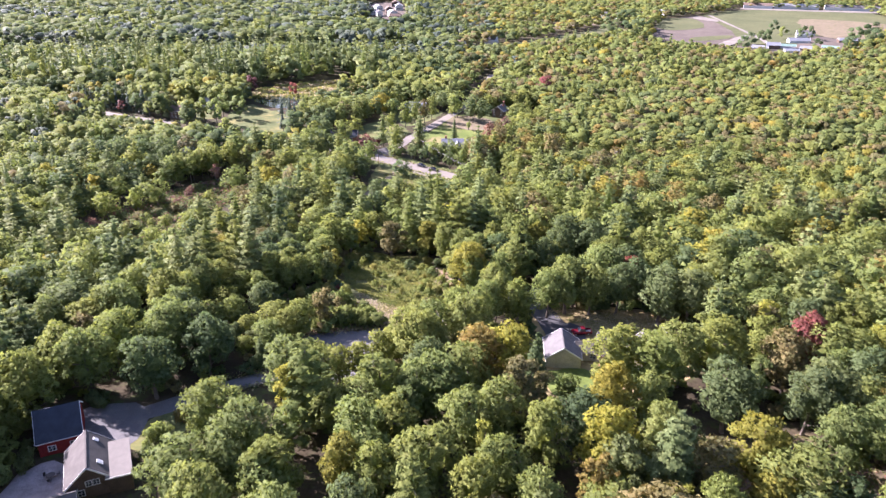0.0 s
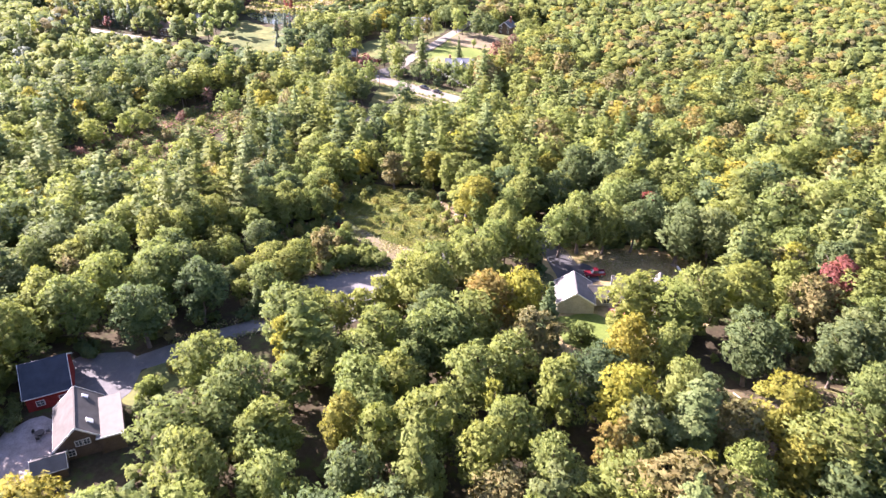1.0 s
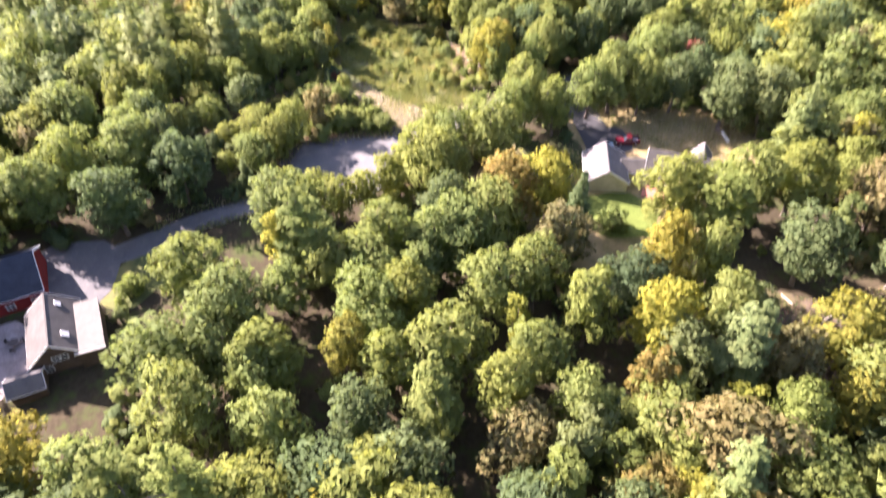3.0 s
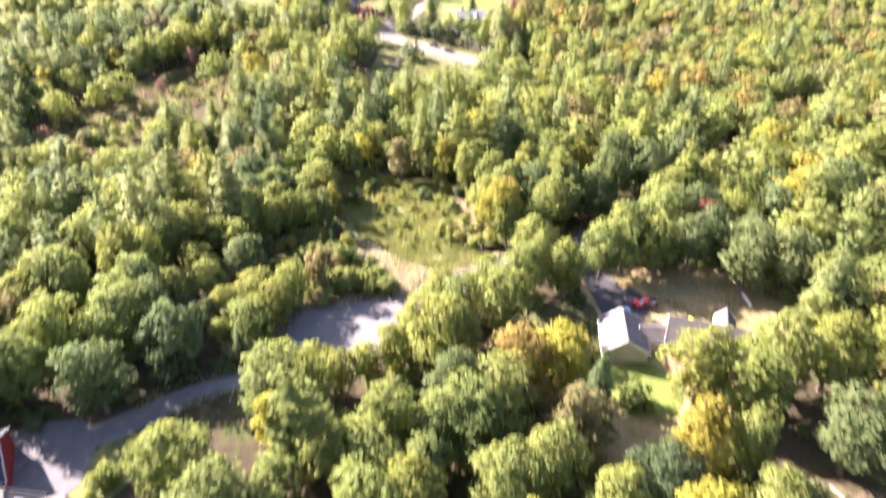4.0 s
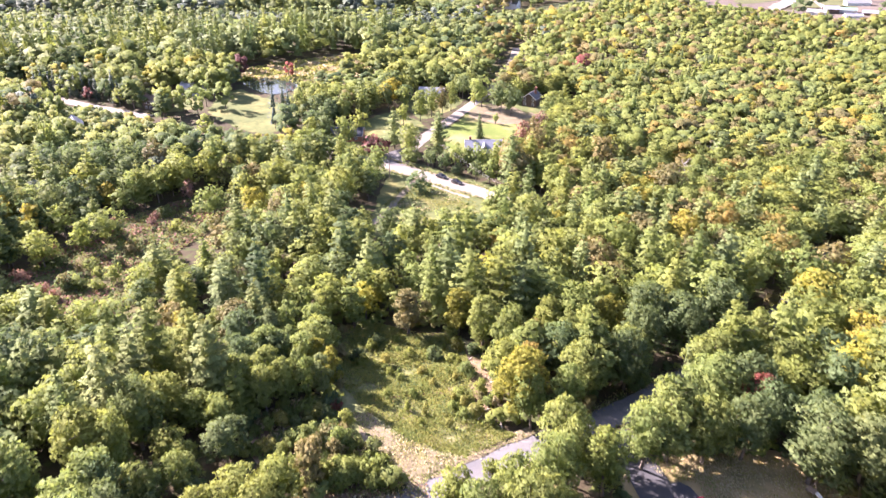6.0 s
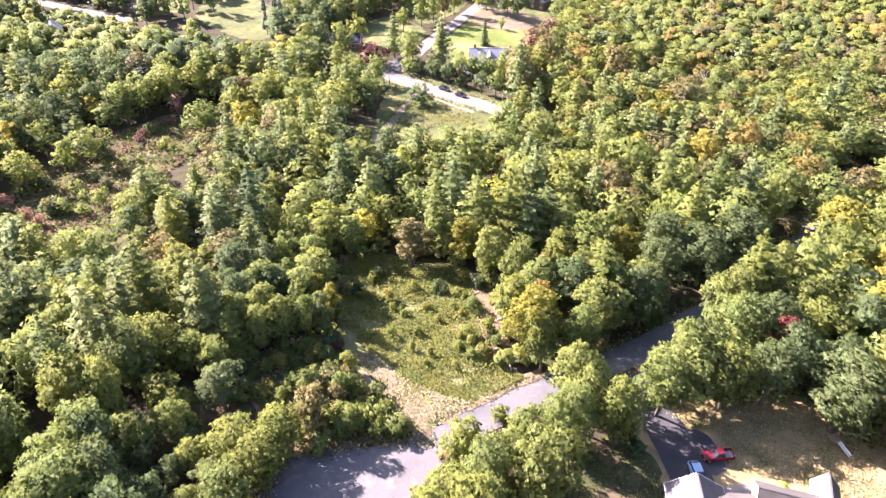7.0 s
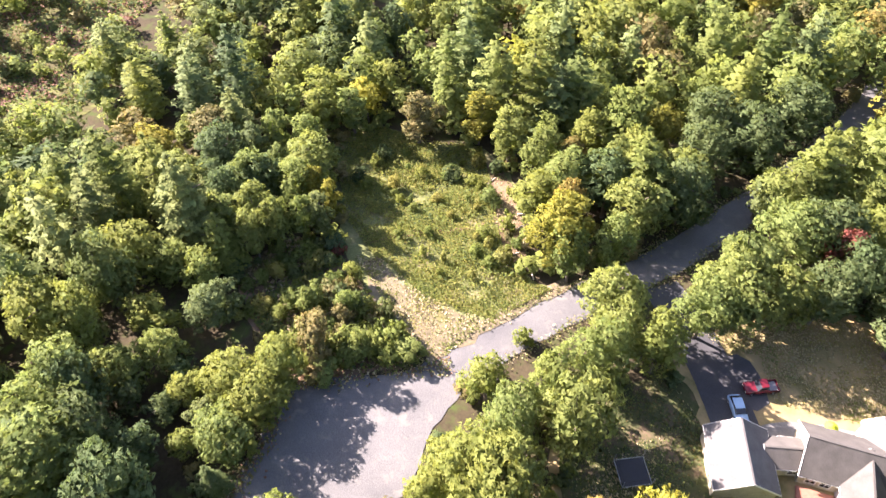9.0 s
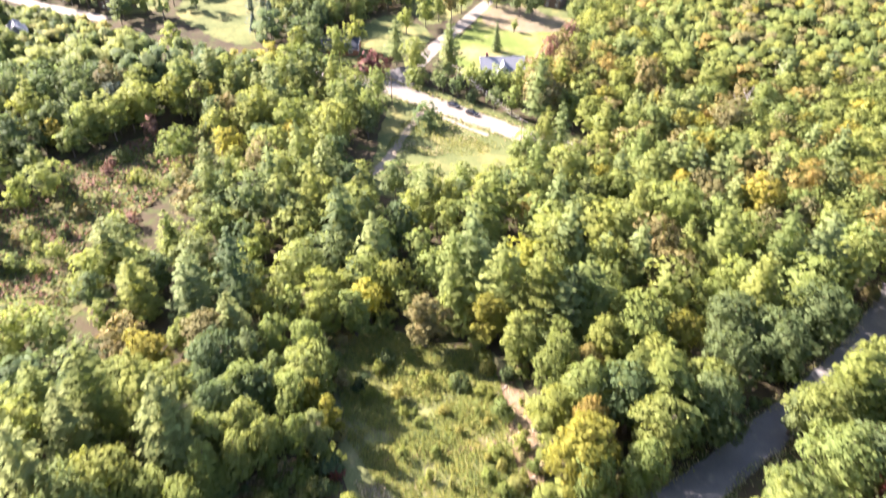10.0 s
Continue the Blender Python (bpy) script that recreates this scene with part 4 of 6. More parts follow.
stand("dark", "bush", (-3.7, 333.6, 2.6), (-18.7, 316.7, 4.6), (-34, 158, 1.8), (-1, 203, 1.6), (-10, 201, 1.8), (-24, 207, 1.8), (-28, 200, 1.6), (1, 344.5, 3.4), (7.5, 343.5, 3.6), (29, 431, 4.4))
stand("spruce", "pine_tree", (-88.5, 390.2, 4.0), (-85.0, 395.4, 4.0), (-81.0, 388.5, 3.8))
stand("spruce", "spruce_tree", (-183.2, 436.2, 3.4), (-237.0, 459.0, 2.3), (-232.4, 458.1, 2.6), (-227.8, 457.1, 2.3), (-223.2, 453.8, 2.6), (-218.6, 452.8, 2.3), (-214.0, 451.9, 2.6), (-209.4, 448.5, 2.3), (-204.8, 447.6, 2.6), (-200.2, 446.6, 2.3), (-195.6, 443.2, 2.6), (-191.0, 442.3, 2.3), (-186.4, 441.4, 2.6), (-181.8, 438.0, 2.3))
stand("plum", "young_tree", (-198.2, 438.6, 2.2))
stand("plum", "oak_tree", (-129.0, 483.8, 4.6))
stand("plum", "bush", (-38.5, 356.0, 6.4))
stand("green", "young_tree", (-4.5, 341, 3.2), (0.5, 339.5, 3.0), (5.5, 337, 3.4), (10.5, 334, 3.4), (15.5, 331, 3.2), (13.0, 340.5, 3.6))
stand("lime", "young_tree", (-31.5, 131.0, 3.0), (-26.5, 129.0, 3.2), (-22.0, 127.5, 3.3), (-17.5, 129.5, 3.4), (-13.5, 133.0, 3.4), (-10.5, 138.0, 3.3))
stand("green", "oak_tree", (47, 186, 5.0), (53, 190.5, 5.0), (59.5, 195.5, 5.0))
# tree wall beyond the marsh; dark leaf colour stands in for its shaded face
stand("dark", "oak_tree", (-168, 322, 6.2), (-158, 321, 6.0), (-149, 322, 6.2), (-140, 322, 6.0), (-131, 324, 6.2), (-163, 330, 6.0), (-153, 330, 6.0), (-144, 331, 6.0), (-135, 332, 6.0), (-126, 331, 5.6))
stand("weed", "young_tree", (-32, 176, 2.0))
stand("grey", "bush", (-28, 168, 2.2), (-38, 163, 1.5), (-122.3, 253.0, 2.4), (-116.1, 277.9, 2.2), (-87.2, 307.0, 1.8), (-105.9, 292.7, 2.3), (-87.6, 279.4, 1.9), (-111.4, 238.6, 2.5), (-109.3, 257.3, 1.5), (-128.7, 239.8, 2.1), (-104.7, 251.9, 2.0), (-113.8, 237.1, 2.1), (-74.8, 100.7, 1.7), (-76, 104, 1.5), (-54.5, 103.5, 1.3))
stand("rust", "bush", (-22, 163, 1.8), (-114.5, 252.7, 2.2), (-86.8, 307.6, 1.3), (-93.3, 299.9, 2.5), (-94.4, 254.0, 1.7), (-104.8, 261.7, 2.2))
stand("weed", "bush", (-29, 160, 1.4), (-40, 167, 2.2), (-1.5, 177.5, 1.6), (-5, 205, 1.5))
stand("bog", "bush", (-113.4, 240.3, 1.4), (-104.9, 252.9, 1.5), (-112.8, 231.1, 1.5), (-107.5, 288.7, 1.7), (-90.1, 257.1, 2.1), (-107.0, 283.9, 1.7))
stand("bog", "young_tree", (-125.8, 255.3, 2.5), (-126.4, 238.8, 2.6), (-128.4, 252.3, 2.2), (-91.6, 248.8, 1.7), (-117.0, 232.8, 1.8), (-101.6, 306.5, 2.5), (-116.1, 273.6, 2.2), (-119.9, 285.0, 1.4), (-126.7, 243.6, 1.3), (19, 348, 3.4))
stand("bog", "maple_tree", (24, 355, 4), (33, 370, 3.6))


# woodland: a jittered grid of trees wherever the ground is not kept open
def open_ground(x, y, extra=0.0):
    r = np.zeros(len(x), bool)
    for what, pts, margin in KEEP_OUT:
        if what == "area":
            mid = pts.mean(0)
            size = np.abs(pts - mid).mean()
            r |= inside(x, y, mid + (pts - mid) * (1 + (margin + extra) / size))
        else:
            lo, hi = pts.min(0) - margin - 5, pts.max(0) + margin + 5
            near = np.nonzero((x > lo[0]) & (x < hi[0]) & (y > lo[1]) & (y < hi[1]))[0]
            if len(near):
                d2 = ((x[near, None] - pts[None, :, 0]) ** 2 + (y[near, None] - pts[None, :, 1]) ** 2).min(1)
                r[near] |= d2 < (margin + extra) ** 2
    return r


def scatter(y0, y1, step, rng, half):
    ys = np.arange(y0, y1, step * 0.88)
    out = []
    for k, yy in enumerate(ys):
        h = half(yy)
        xs = np.arange(-h, h, step) + (k % 2) * step / 2
        out.append(np.stack([xs, np.full(len(xs), yy)], 1))
    p = np.concatenate(out)
    return p + rng.normal(0, step * 0.27, p.shape)


def blot(x, y, s, ph):
    """A slow pseudo-random field for stands of one kind."""
    return np.sin(x / s + ph) * np.sin(y / s * 1.3 + 2 * ph) + 0.5 * np.sin(x / s * 2.1 - ph) * np.sin(y / s * 1.9 + ph)


def choose(x, y, rng):
    """Kind and colour of a woodland tree by its place."""
    r, c = rng.random(), rng.random()
    east = x > 15 and y > 190
    b1, b2 = blot(x, y, 31.0, 0.7), blot(x, y, 47.0, 2.1)
    mid_wood = 186 < y < 335 and x < 70
    if r < (0.24 if mid_wood else 0.18 if y < 200 and x < 0 else 0.07) + 0.10 * (b2 > 0.7):
        return "pine_tree", "pine" if c < 0.6 else "lime" if c < 0.8 else "green"
    if -430 < x < -50 and 490 < y < 600:
        return ("pine_tree" if r < 0.6 else "oak_tree"), "pine" if c < 0.45 else "dark" if c < 0.65 else "green" if c < 0.9 else "lime"
    kind = "birch_tree" if mid_wood and r < 0.52 else "oak_tree" if r < 0.55 else "maple_tree" if r < 0.85 else "birch_tree"
    if east:
        table = (("green", .33), ("lime", .40), ("rust", .12), ("gold", .05), ("grey", .05), ("orange", .05))
        if b1 + 0.5 * float(blot(x, y, 13.0, 1.1)) > 0.6:
            table = (("rust", .22), ("green", .33), ("lime", .25), ("orange", .08), ("gold", .12))
    elif -240 < x < -105 and 300 < y < 405 or -340 < x < -195 and 370 < y < 445:
        # mostly dark leaves: the crowns' shaded sides are put into the colour
        table = (("dark", .70), ("spruce", .10), ("green", .13), ("lime", .05), ("rust", .02))
    elif x < -55 and 185 < y <= 290:
        table = (("green", .42), ("dark", .26), ("lime", .13), ("grey", .09), ("rust", .05), ("gold", .05))
    elif x < -60 and 290 < y <= 560:
        table = (("dark", .40), ("green", .34), ("lime", .12), ("grey", .08), ("gold", .03), ("rust", .03))
    elif y > 560 and x < 60:
        # cool spruce and grey leaves put the distance haze into the colour
        table = (("dark", .42), ("grey", .26), ("spruce", .12), ("green", .18), ("lime", .02))
    elif y > 420:
        table = (("green", .48), ("dark", .32), ("lime", .10), ("grey", .06), ("gold", .03), ("rust", .01))
    else:
        table = (("green", .45), ("lime", .22), ("dark", .12), ("grey", .07), ("gold", .05), ("rust", .04), ("yellow", .03), ("orange", .02))
        if b1 > 0.95:
            table = (("lime", .4), ("green", .3), ("rust", .12), ("gold", .12), ("grey", .06))
    if y > 300 and c < 0.72 and table[0][0] in ("green", "dark"):      # stands of one tone far off
        stand_tone = float(blot(x, y, 24.0, 5.0)) + 0.4 * float(blot(x, y, 61.0, 0.3)) + 0.25 * (r - 0.5)
        names = ("dark", "green", "lime") if not east else ("green", "green", "lime", "lime", "lime", "green")
        if y > 560 and x < 60:
            # same cool tones again, standing in for haze over the far woods
            names = ("spruce", "dark", "grey", "grey")
        return kind, names[min(len(names) - 1, max(0, int((stand_tone + 0.9) / 1.8 * len(names))))]
    acc = 0.0
    for name, w in table:
        acc += w
        if c < acc:
            return kind, name
    return kind, "green"


wood = np.random.default_rng(23)
HALF = lambda y: 0.66 * math.sqrt(max(y, 30.0) ** 2 + 7600) + 16
taken = np.array([(t[2], t[3], KINDS[t[0]][1] * t[4] * t[5]) for t in TREES]).reshape(-1, 3)
for y0, y1, step in ((52, 232, 7.0), (232, 330, 7.0), (330, 480, 7.6), (480, 780, 9.6), (780, 1260, 13.5)):
    p = scatter(y0, y1, step, wood, HALF)
    if 200 < y0 < 480:          # the eastern slope bears younger, closer trees
        q = scatter(y0, y1, 6.3, wood, HALF)
        p = np.concatenate([p[(p[:, 0] < 20)], q[(q[:, 0] >= 20)]])
    p = p[~open_ground(p[:, 0], p[:, 1], 0.8)]
    if len(taken) and y0 < 480:
        d = np.sqrt((p[:, None, 0] - taken[None, :, 0]) ** 2 + (p[:, None, 1] - taken[None, :, 1]) ** 2) - 0.68 * taken[None, :, 2]
        near = (p[:, 1] < 136) & (np.abs(p[:, 0]) < 66) & (p[:, 1] > 84)
        p = p[d.min(1) > np.where(near, 2.5, 1.9)]
    for x, y in p:
        kind, colour = choose(x, y, wood)
        big = step / 6.2 * (1.18 if kind == "birch_tree" else 1.0)
        if y < 480 and blot(x, y, 8.3, 1.3) > 1.02:
            continue
        if x >= 20 and 232 < y < 480:
            big *= 1.0
        TREES.append((kind, colour, x, y, (0.84 if x >= 20 and y > 232 else 1.0) * (wood.uniform(0.76, 1.16) if y < 250 else (wood.uniform(0.80, 1.06) if x < 20 else wood.uniform(0.90, 1.06)) * (1.22 if y > 480 and x < -20 else 1.0)) + 0.07 * float(blot(x, y, 19.0, 4.0)), wood.uniform(0.98, 1.42) * (1.0 if y < 250 else (1.08 if x >= 20 else 0.95) if y < 480 else 0.85) * big ** 0.8))

# shrubs and saplings over the rough brush and through the clearing
def sow(outline, step, sizes, palette, kinds, skip=None):
    lo, hi = np.min(outline, 0), np.max(outline, 0)
    for x, y in scatter(lo[1], hi[1], step, wood, lambda y: max(abs(lo[0]), abs(hi[0])) + 3):
        here = np.array([x]), np.array([y])
        if inside(*here, outline)[0] and (skip is None or not inside(*here, skip)[0]):
            kind = kinds[int(wood.integers(len(kinds)))]
            r = wood.uniform(*sizes)
            tall = (0.45 + 0.55 * r / KINDS[kind][1]) if kind == "bush" else r / KINDS[kind][1] * 1.1
            TREES.append((kind, palette[int(wood.integers(len(palette)))], x, y, tall * wood.uniform(0.8, 1.3), r / KINDS[kind][1] / tall))


sow([(-45, 175), (-38, 182), (-31, 181), (-28, 174), (-21, 166), (-16.5, 159.5), (-19, 157.5), (-33, 156), (-42, 166)], 3.1, (0.9, 2.0), ("lime", "green", "weed", "lime", "rust", "grey", "green"), ("bush", "bush", "bush", "young_tree"), [(-36, 164), (-31, 167), (-29, 162), (-34, 160)])
sow([(-30, 211), (-14, 211), (-6, 209), (-4, 198), (-3, 186), (-2, 178), (-7, 170), (-12, 172), (-20, 182), (-28, 196)], 5.6, (0.5, 1.1), ("green", "lime", "lime", "weed", "green"), ("bush",))
sow([(-2, 206), (2, 202), (4, 190), (4.5, 180), (2, 176), (-1, 180), (-2, 190)], 4.0, (0.4, 0.8), ("green", "rust", "straw", "lime"), ("bush",))

# low brush over the open strip before the left lane
for x, y in scatter(352, 452, 4.6, wood, lambda y: 240.0):
    if inside(np.array([x]), np.array([y]), [(-222, 428), (-198, 400), (-165, 358), (-150, 362), (-136, 370), (-130, 386), (-150, 398), (-190, 420)])[0]:
        TREES.append(("bush", ("green", "dark", "lime", "weed", "grey")[int(wood.integers(5))], x, y, wood.uniform(0.7, 1.4), wood.uniform(1.0, 1.5)))

# trees that round off the place beside and behind the path
for x, y in scatter(-150, 52, 8.0, wood, lambda y: 150.0):
    if math.hypot(x, y) > 3:
        TREES.append((*choose(x, y, wood), x, y, wood.uniform(0.8, 1.0), 1.3))


def level_of(x, y):
    if 66 < y < 216 and abs(x + 4) < 66 or 66 < y < 152 and abs(x) < 92:
        return 0
    if 52 <= y < 335 and abs(x) < 165 or 335 <= y < 450 and -72 < x < 66 or -5 < y < 53 and abs(x) < 70:
        return 1
    if -160 < y < 490:
        return 2
    return 3


GROVES = {}
for n, (kind, colour, x, y, scale, squeeze) in enumerate(TREES):
    if -57 < x < -30 and 144 < y < 178 or -49 < x < -30 and 136 < y <= 144:      # younger growth beside the turning circle
        scale, squeeze = scale * 0.62, squeeze * 1.3
    if -52 < x < -27 and 178 < y <= 208 and kind != "bush":   # slim young trees on the clearing's sunny side
        scale = min(scale * 0.85, 13.0 / KINDS[kind][0])
    if -62 < x < 6 and 208 < y < 248 and kind not in ("bush", "pine_tree"):   # younger trees behind the clearing
        scale, squeeze = scale * 0.80, squeeze * 1.1
    if -112 < x < -40 and 425 < y < 475 and kind != "bush":   # low growth before the pond
        scale, squeeze = scale * 0.6, squeeze * 1.4
    if -135 < x < -60 and 190 < y < 300 and kind != "bush":   # low growth round the marsh
        scale, squeeze = scale * 0.72, squeeze * 1.3
    if -42 < x < 5 and 238 < y < 300 and kind != "bush":   # lower growth before the grass triangle
        scale = min(scale, (95.0 - 0.500 * (y - 90) - float(land(x, y))) / KINDS[kind][0])
        if scale < 0.25:
            continue
    if -340 < x < -195 and 375 < y < 440 and kind != "bush":      # a dense plantation, shade put into its dark leaf colours
        scale *= 1.12
    if -430 < x < -50 and 490 < y < 600:      # tall pines behind the pond
        scale, squeeze = scale * 1.12, squeeze * 0.85
    elif x < -20 and 600 <= y < 700:          # a hollow behind them
        scale *= 0.62
    level, v, turn = level_of(x, y), int(wood.integers(VARIANTS)), wood.uniform(0, 6.28)
    if level == 0:
        plant(kind, colour, x, y, scale, turn, v, squeeze)
        continue
    zone = ("woodland", "far_woodland", "distant_woodland")[level - 1]
    V, T, N = TEMPLATES[kind, level][v]
    c, s = math.cos(turn) * scale * squeeze, math.sin(turn) * scale * squeeze
    z = float(land(x, y))
    W = np.stack([c * V[:, 0] - s * V[:, 1] + x, s * V[:, 0] + c * V[:, 1] + y, V[:, 2] * scale + z], 1)
    G = GROVES.setdefault(zone, {"v": [], "q": [], "t": [], "qm": [], "tm": [], "qt": [], "tt": [], "nn": [], "n": 0})
    tone, ci = wood.random(), LEAF_KEYS.index(colour)
    G["v"].append(W), G["t"].append(T + G["n"])
    ca, sa = math.cos(turn), math.sin(turn)
    G["nn"].append(np.stack([ca * N[:, 0] - sa * N[:, 1], sa * N[:, 0] + ca * N[:, 1], N[:, 2]], 1))
    G["tm"].append(np.full(len(T), ci))
    G["tt"].append(np.full(len(T), tone))
    G["n"] += len(W)
    if level < 3 and kind != "bush":
        low, r = KINDS[kind][2] * scale, 0.26
        k = np.arange(5) * 2 * math.pi / 5
        tv = np.concatenate([np.stack([x + q * np.cos(k), y + q * np.sin(k), np.full(5, z + h)], 1) for q, h in ((r, -0.5), (r * 0.6, low + 4 * scale))])
        tq = np.stack([np.arange(5), (np.arange(5) + 1) % 5, (np.arange(5) + 1) % 5 + 5, np.arange(5) + 5], 1)
        G["nn"].append(np.concatenate([np.stack([np.cos(k), np.sin(k), 0 * k], 1)] * 2))
        G["v"].append(tv), G["q"].append(tq + G["n"]), G["qm"].append(np.full(5, len(LEAF_KEYS))), G["qt"].append(np.zeros(5))
        G["n"] += 10
GROVE_LABEL = {"woodland": "mixed green and autumn-tinted broadleaf woodland canopy", "far_woodland": "hazy green and rust woodland beyond the clearing", "distant_woodland": "distant unbroken green woodland to the skyline"}
for zone, G in GROVES.items():
    me = mesh_arrays(zone, np.concatenate(G["v"]), np.concatenate(G["q"] or [np.zeros((0, 4), int)]), np.concatenate(G["t"]), [(SPRAY if zone == "woodland" else CLUMP)[k] for k in LEAF_KEYS] + [BARK],
                     np.concatenate(G["qm"] or [np.zeros(0)]), np.concatenate(G["tm"]), np.concatenate(G["qt"] + G["tt"]), normals=unit(np.concatenate(G["nn"])))
    tagged(new(zone, me), GROVE_LABEL[zone], "woodland", kind="stuff")

# the woods go on to the skyline as one rough canopy
cx = np.linspace(-4600, 4600, 140)
cy = np.concatenate([np.arange(1255, 2200, 22.0), np.arange(2200, 4801, 90.0)])
X, Y = np.meshgrid(cx, cy)
Z = land(X, Y) + 9 + wood.normal(0, 2.6, X.shape)
i, j = np.meshgrid(np.arange(len(cy) - 1), np.arange(len(cx) - 1), indexing="ij")
b0 = (i * len(cx) + j).ravel()
canopy = new("backdrop_woods", mesh_arrays("backdrop_woods", np.column_stack([X.ravel(), Y.ravel(), Z.ravel()]), np.stack([b0, b0 + 1, b0 + len(cx) + 1, b0 + len(cx)], 1), mats=[LEAF["dark"]]))
tagged(canopy, "far rolling green woods at the skyline", "woods", kind="structure")

# ---------------------------------------------------------------- low growth
def tufts(name, label, outline, count, size, colours, seed, tall=0.35, avoid=None):
    """Uncountable weeds and brush over an outline, as one object."""
    rng = np.random.default_rng(seed)
    poly = np.asarray(outline, float)
    lo, hi = poly.min(0), poly.max(0)
    p = rng.uniform(lo, hi, (count * 3, 2))
    f = blot(p[:, 0], p[:, 1], 3.3, seed) + 0.6 * blot(p[:, 0], p[:, 1], 1.3, seed + 1)
    p = p[inside(p[:, 0], p[:, 1], poly) & (f + rng.normal(0, 0.8, len(p)) > -0.35)]
    if avoid is not None:
        p = p[~inside(p[:, 0], p[:, 1], np.asarray(avoid, float))]
    p = p[:count]
    hgt = np.clip(0.6 + 0.6 * blot(p[:, 0], p[:, 1], 4.1, seed + 3), 0.25, 1.6) * tall
    P = np.column_stack([p, land(p[:, 0], p[:, 1]) + 0.1 + hgt * rng.uniform(0.2, 1.0, len(p))])
    N = rng.normal(0, 0.45, (len(P), 3)) + np.array([0, 0, 1.0])
    V, T = leaf_cards(P, N, size, rng, 0.3)
    zone = np.clip(((blot(p[:, 0], p[:, 1], 5.2, seed + 5) + 1.5) / 3 + rng.normal(0, 0.16, len(p))) * len(colours), 0, len(colours) - 1).astype(int)
    me = mesh_arrays(name, V, None, T, [LEAF[c] for c in colours], tmat=zone, normals=np.repeat(unit(N * np.array([1.2, 1.2, 1.0])), 3, 0), tone=np.repeat(0.0, len(T)) + rng.random(len(T)) * 0.7)
    return tagged(new(name, me), label, "weeds", kind="stuff")


MEADOW = [(-33, 215), (-25, 218), (-14, 213), (-4, 211), (-2.5, 200), (-2.0, 188), (-1.0, 178), (2, 174), (6, 171), (-4, 164.5), (-12, 160), (-16, 167), (-23, 178), (-29, 188), (-33, 205)]
TRACK = [(-27, 179), (-22, 178), (-15, 170), (-9, 166.5), (-4, 165), (-10.5, 158.5), (-15, 156), (-19, 165)]
tufts("weeds", "knee-high yellow-green weeds and goldenrod in the clearing", MEADOW, 46000, 0.27, ["green", "lime", "weed", "lime", "weed", "lime", "green"], 3, 0.8, TRACK)
tufts("tall_weeds", "waist-high goldenrod and seedlings in ragged patches", [(-30, 212), (-14, 212), (-4, 209), (-2.5, 198), (-2, 186), (-0.5, 178), (1, 175), (-6, 168), (-12, 172), (-20, 182), (-28, 196)], 7500, 0.36, ["dark", "green", "lime", "green", "weed", "lime"], 41, 1.6, TRACK)
tufts("dry_weeds", "thin straw-coloured grass over the old track", TRACK, 5200, 0.3, ["straw", "weed", "straw", "lime"], 4, 0.25)
tufts("brambles", "tangled low brambles and seedlings on rough soil", [(-46, 176), (-38, 183), (-31, 182), (-27, 175), (-20, 166), (-15, 159), (-17, 156), (-33, 154.5), (-43, 166)], 8000, 0.5, ["green", "dark", "lime", "straw", "rust"], 5, 0.8)
tufts("verge_weeds", "dry grass and weeds along the bare earth", [(-3, 206), (1, 201), (3, 190), (3.5, 180), (1, 174), (-1.2, 178), (-2.2, 188), (-2.5, 197)], 900, 0.3, ["straw", "green", "rust"], 6, 0.3)
tufts("marsh_brush", "reddish marsh brush with pale sedge", [(-134, 238), (-127, 268), (-116, 295), (-100, 314), (-82, 316), (-84, 286), (-91, 262), (-86, 236), (-97, 212), (-115, 222)], 15000, 0.7, ["bog", "green", "bog", "dark", "rust", "green", "lime"], 8, 1.0)
tufts("reeds", "yellow-green reeds and brush behind the pond", [(-150, 500), (-122, 520), (-96, 540), (-60, 552), (-58, 500), (-72, 472), (-90, 472), (-110, 486), (-130, 480)], 4500, 1.5, ["lime", "weed", "straw"], 9, 1.5)
tufts("rough_grass", "uncut grass between track and road", [(-31, 299), (-27, 318), (-18, 326), (-4, 313), (6, 302), (-4, 296), (-18, 296)], 5000, 0.36, ["green", "weed", "green", "straw"], 10, 0.25)


YARD = [(27, 166), (34, 167), (46, 167), (58, 162), (62, 150), (57, 140), (49, 146), (36, 150), (36, 158), (30, 160)]
tufts("yard_grass", "thin dry lawn grass with bleached tufts round the drive", YARD, 9000, 0.24, ["straw", "weed", "straw", "straw", "green"], 12, 0.16)
tufts("yard_grass", "patchy green grass and leaf litter under the yard trees", [(4, 134), (5, 145), (12, 151.5), (22, 155), (24.5, 147), (23.5, 136), (22, 124), (15, 117), (9, 127)], 7000, 0.28, ["green", "rust", "dark", "green", "straw"], 13, 0.18)
tufts("litter", "brown leaf litter and seedlings on trodden earth", [(37, 111), (47, 113), (55, 108), (67, 111), (80, 106), (82, 88), (66, 84), (50, 88), (38, 88)], 7000, 0.32, ["rust", "dark", "bog", "green", "straw"], 14, 0.2)


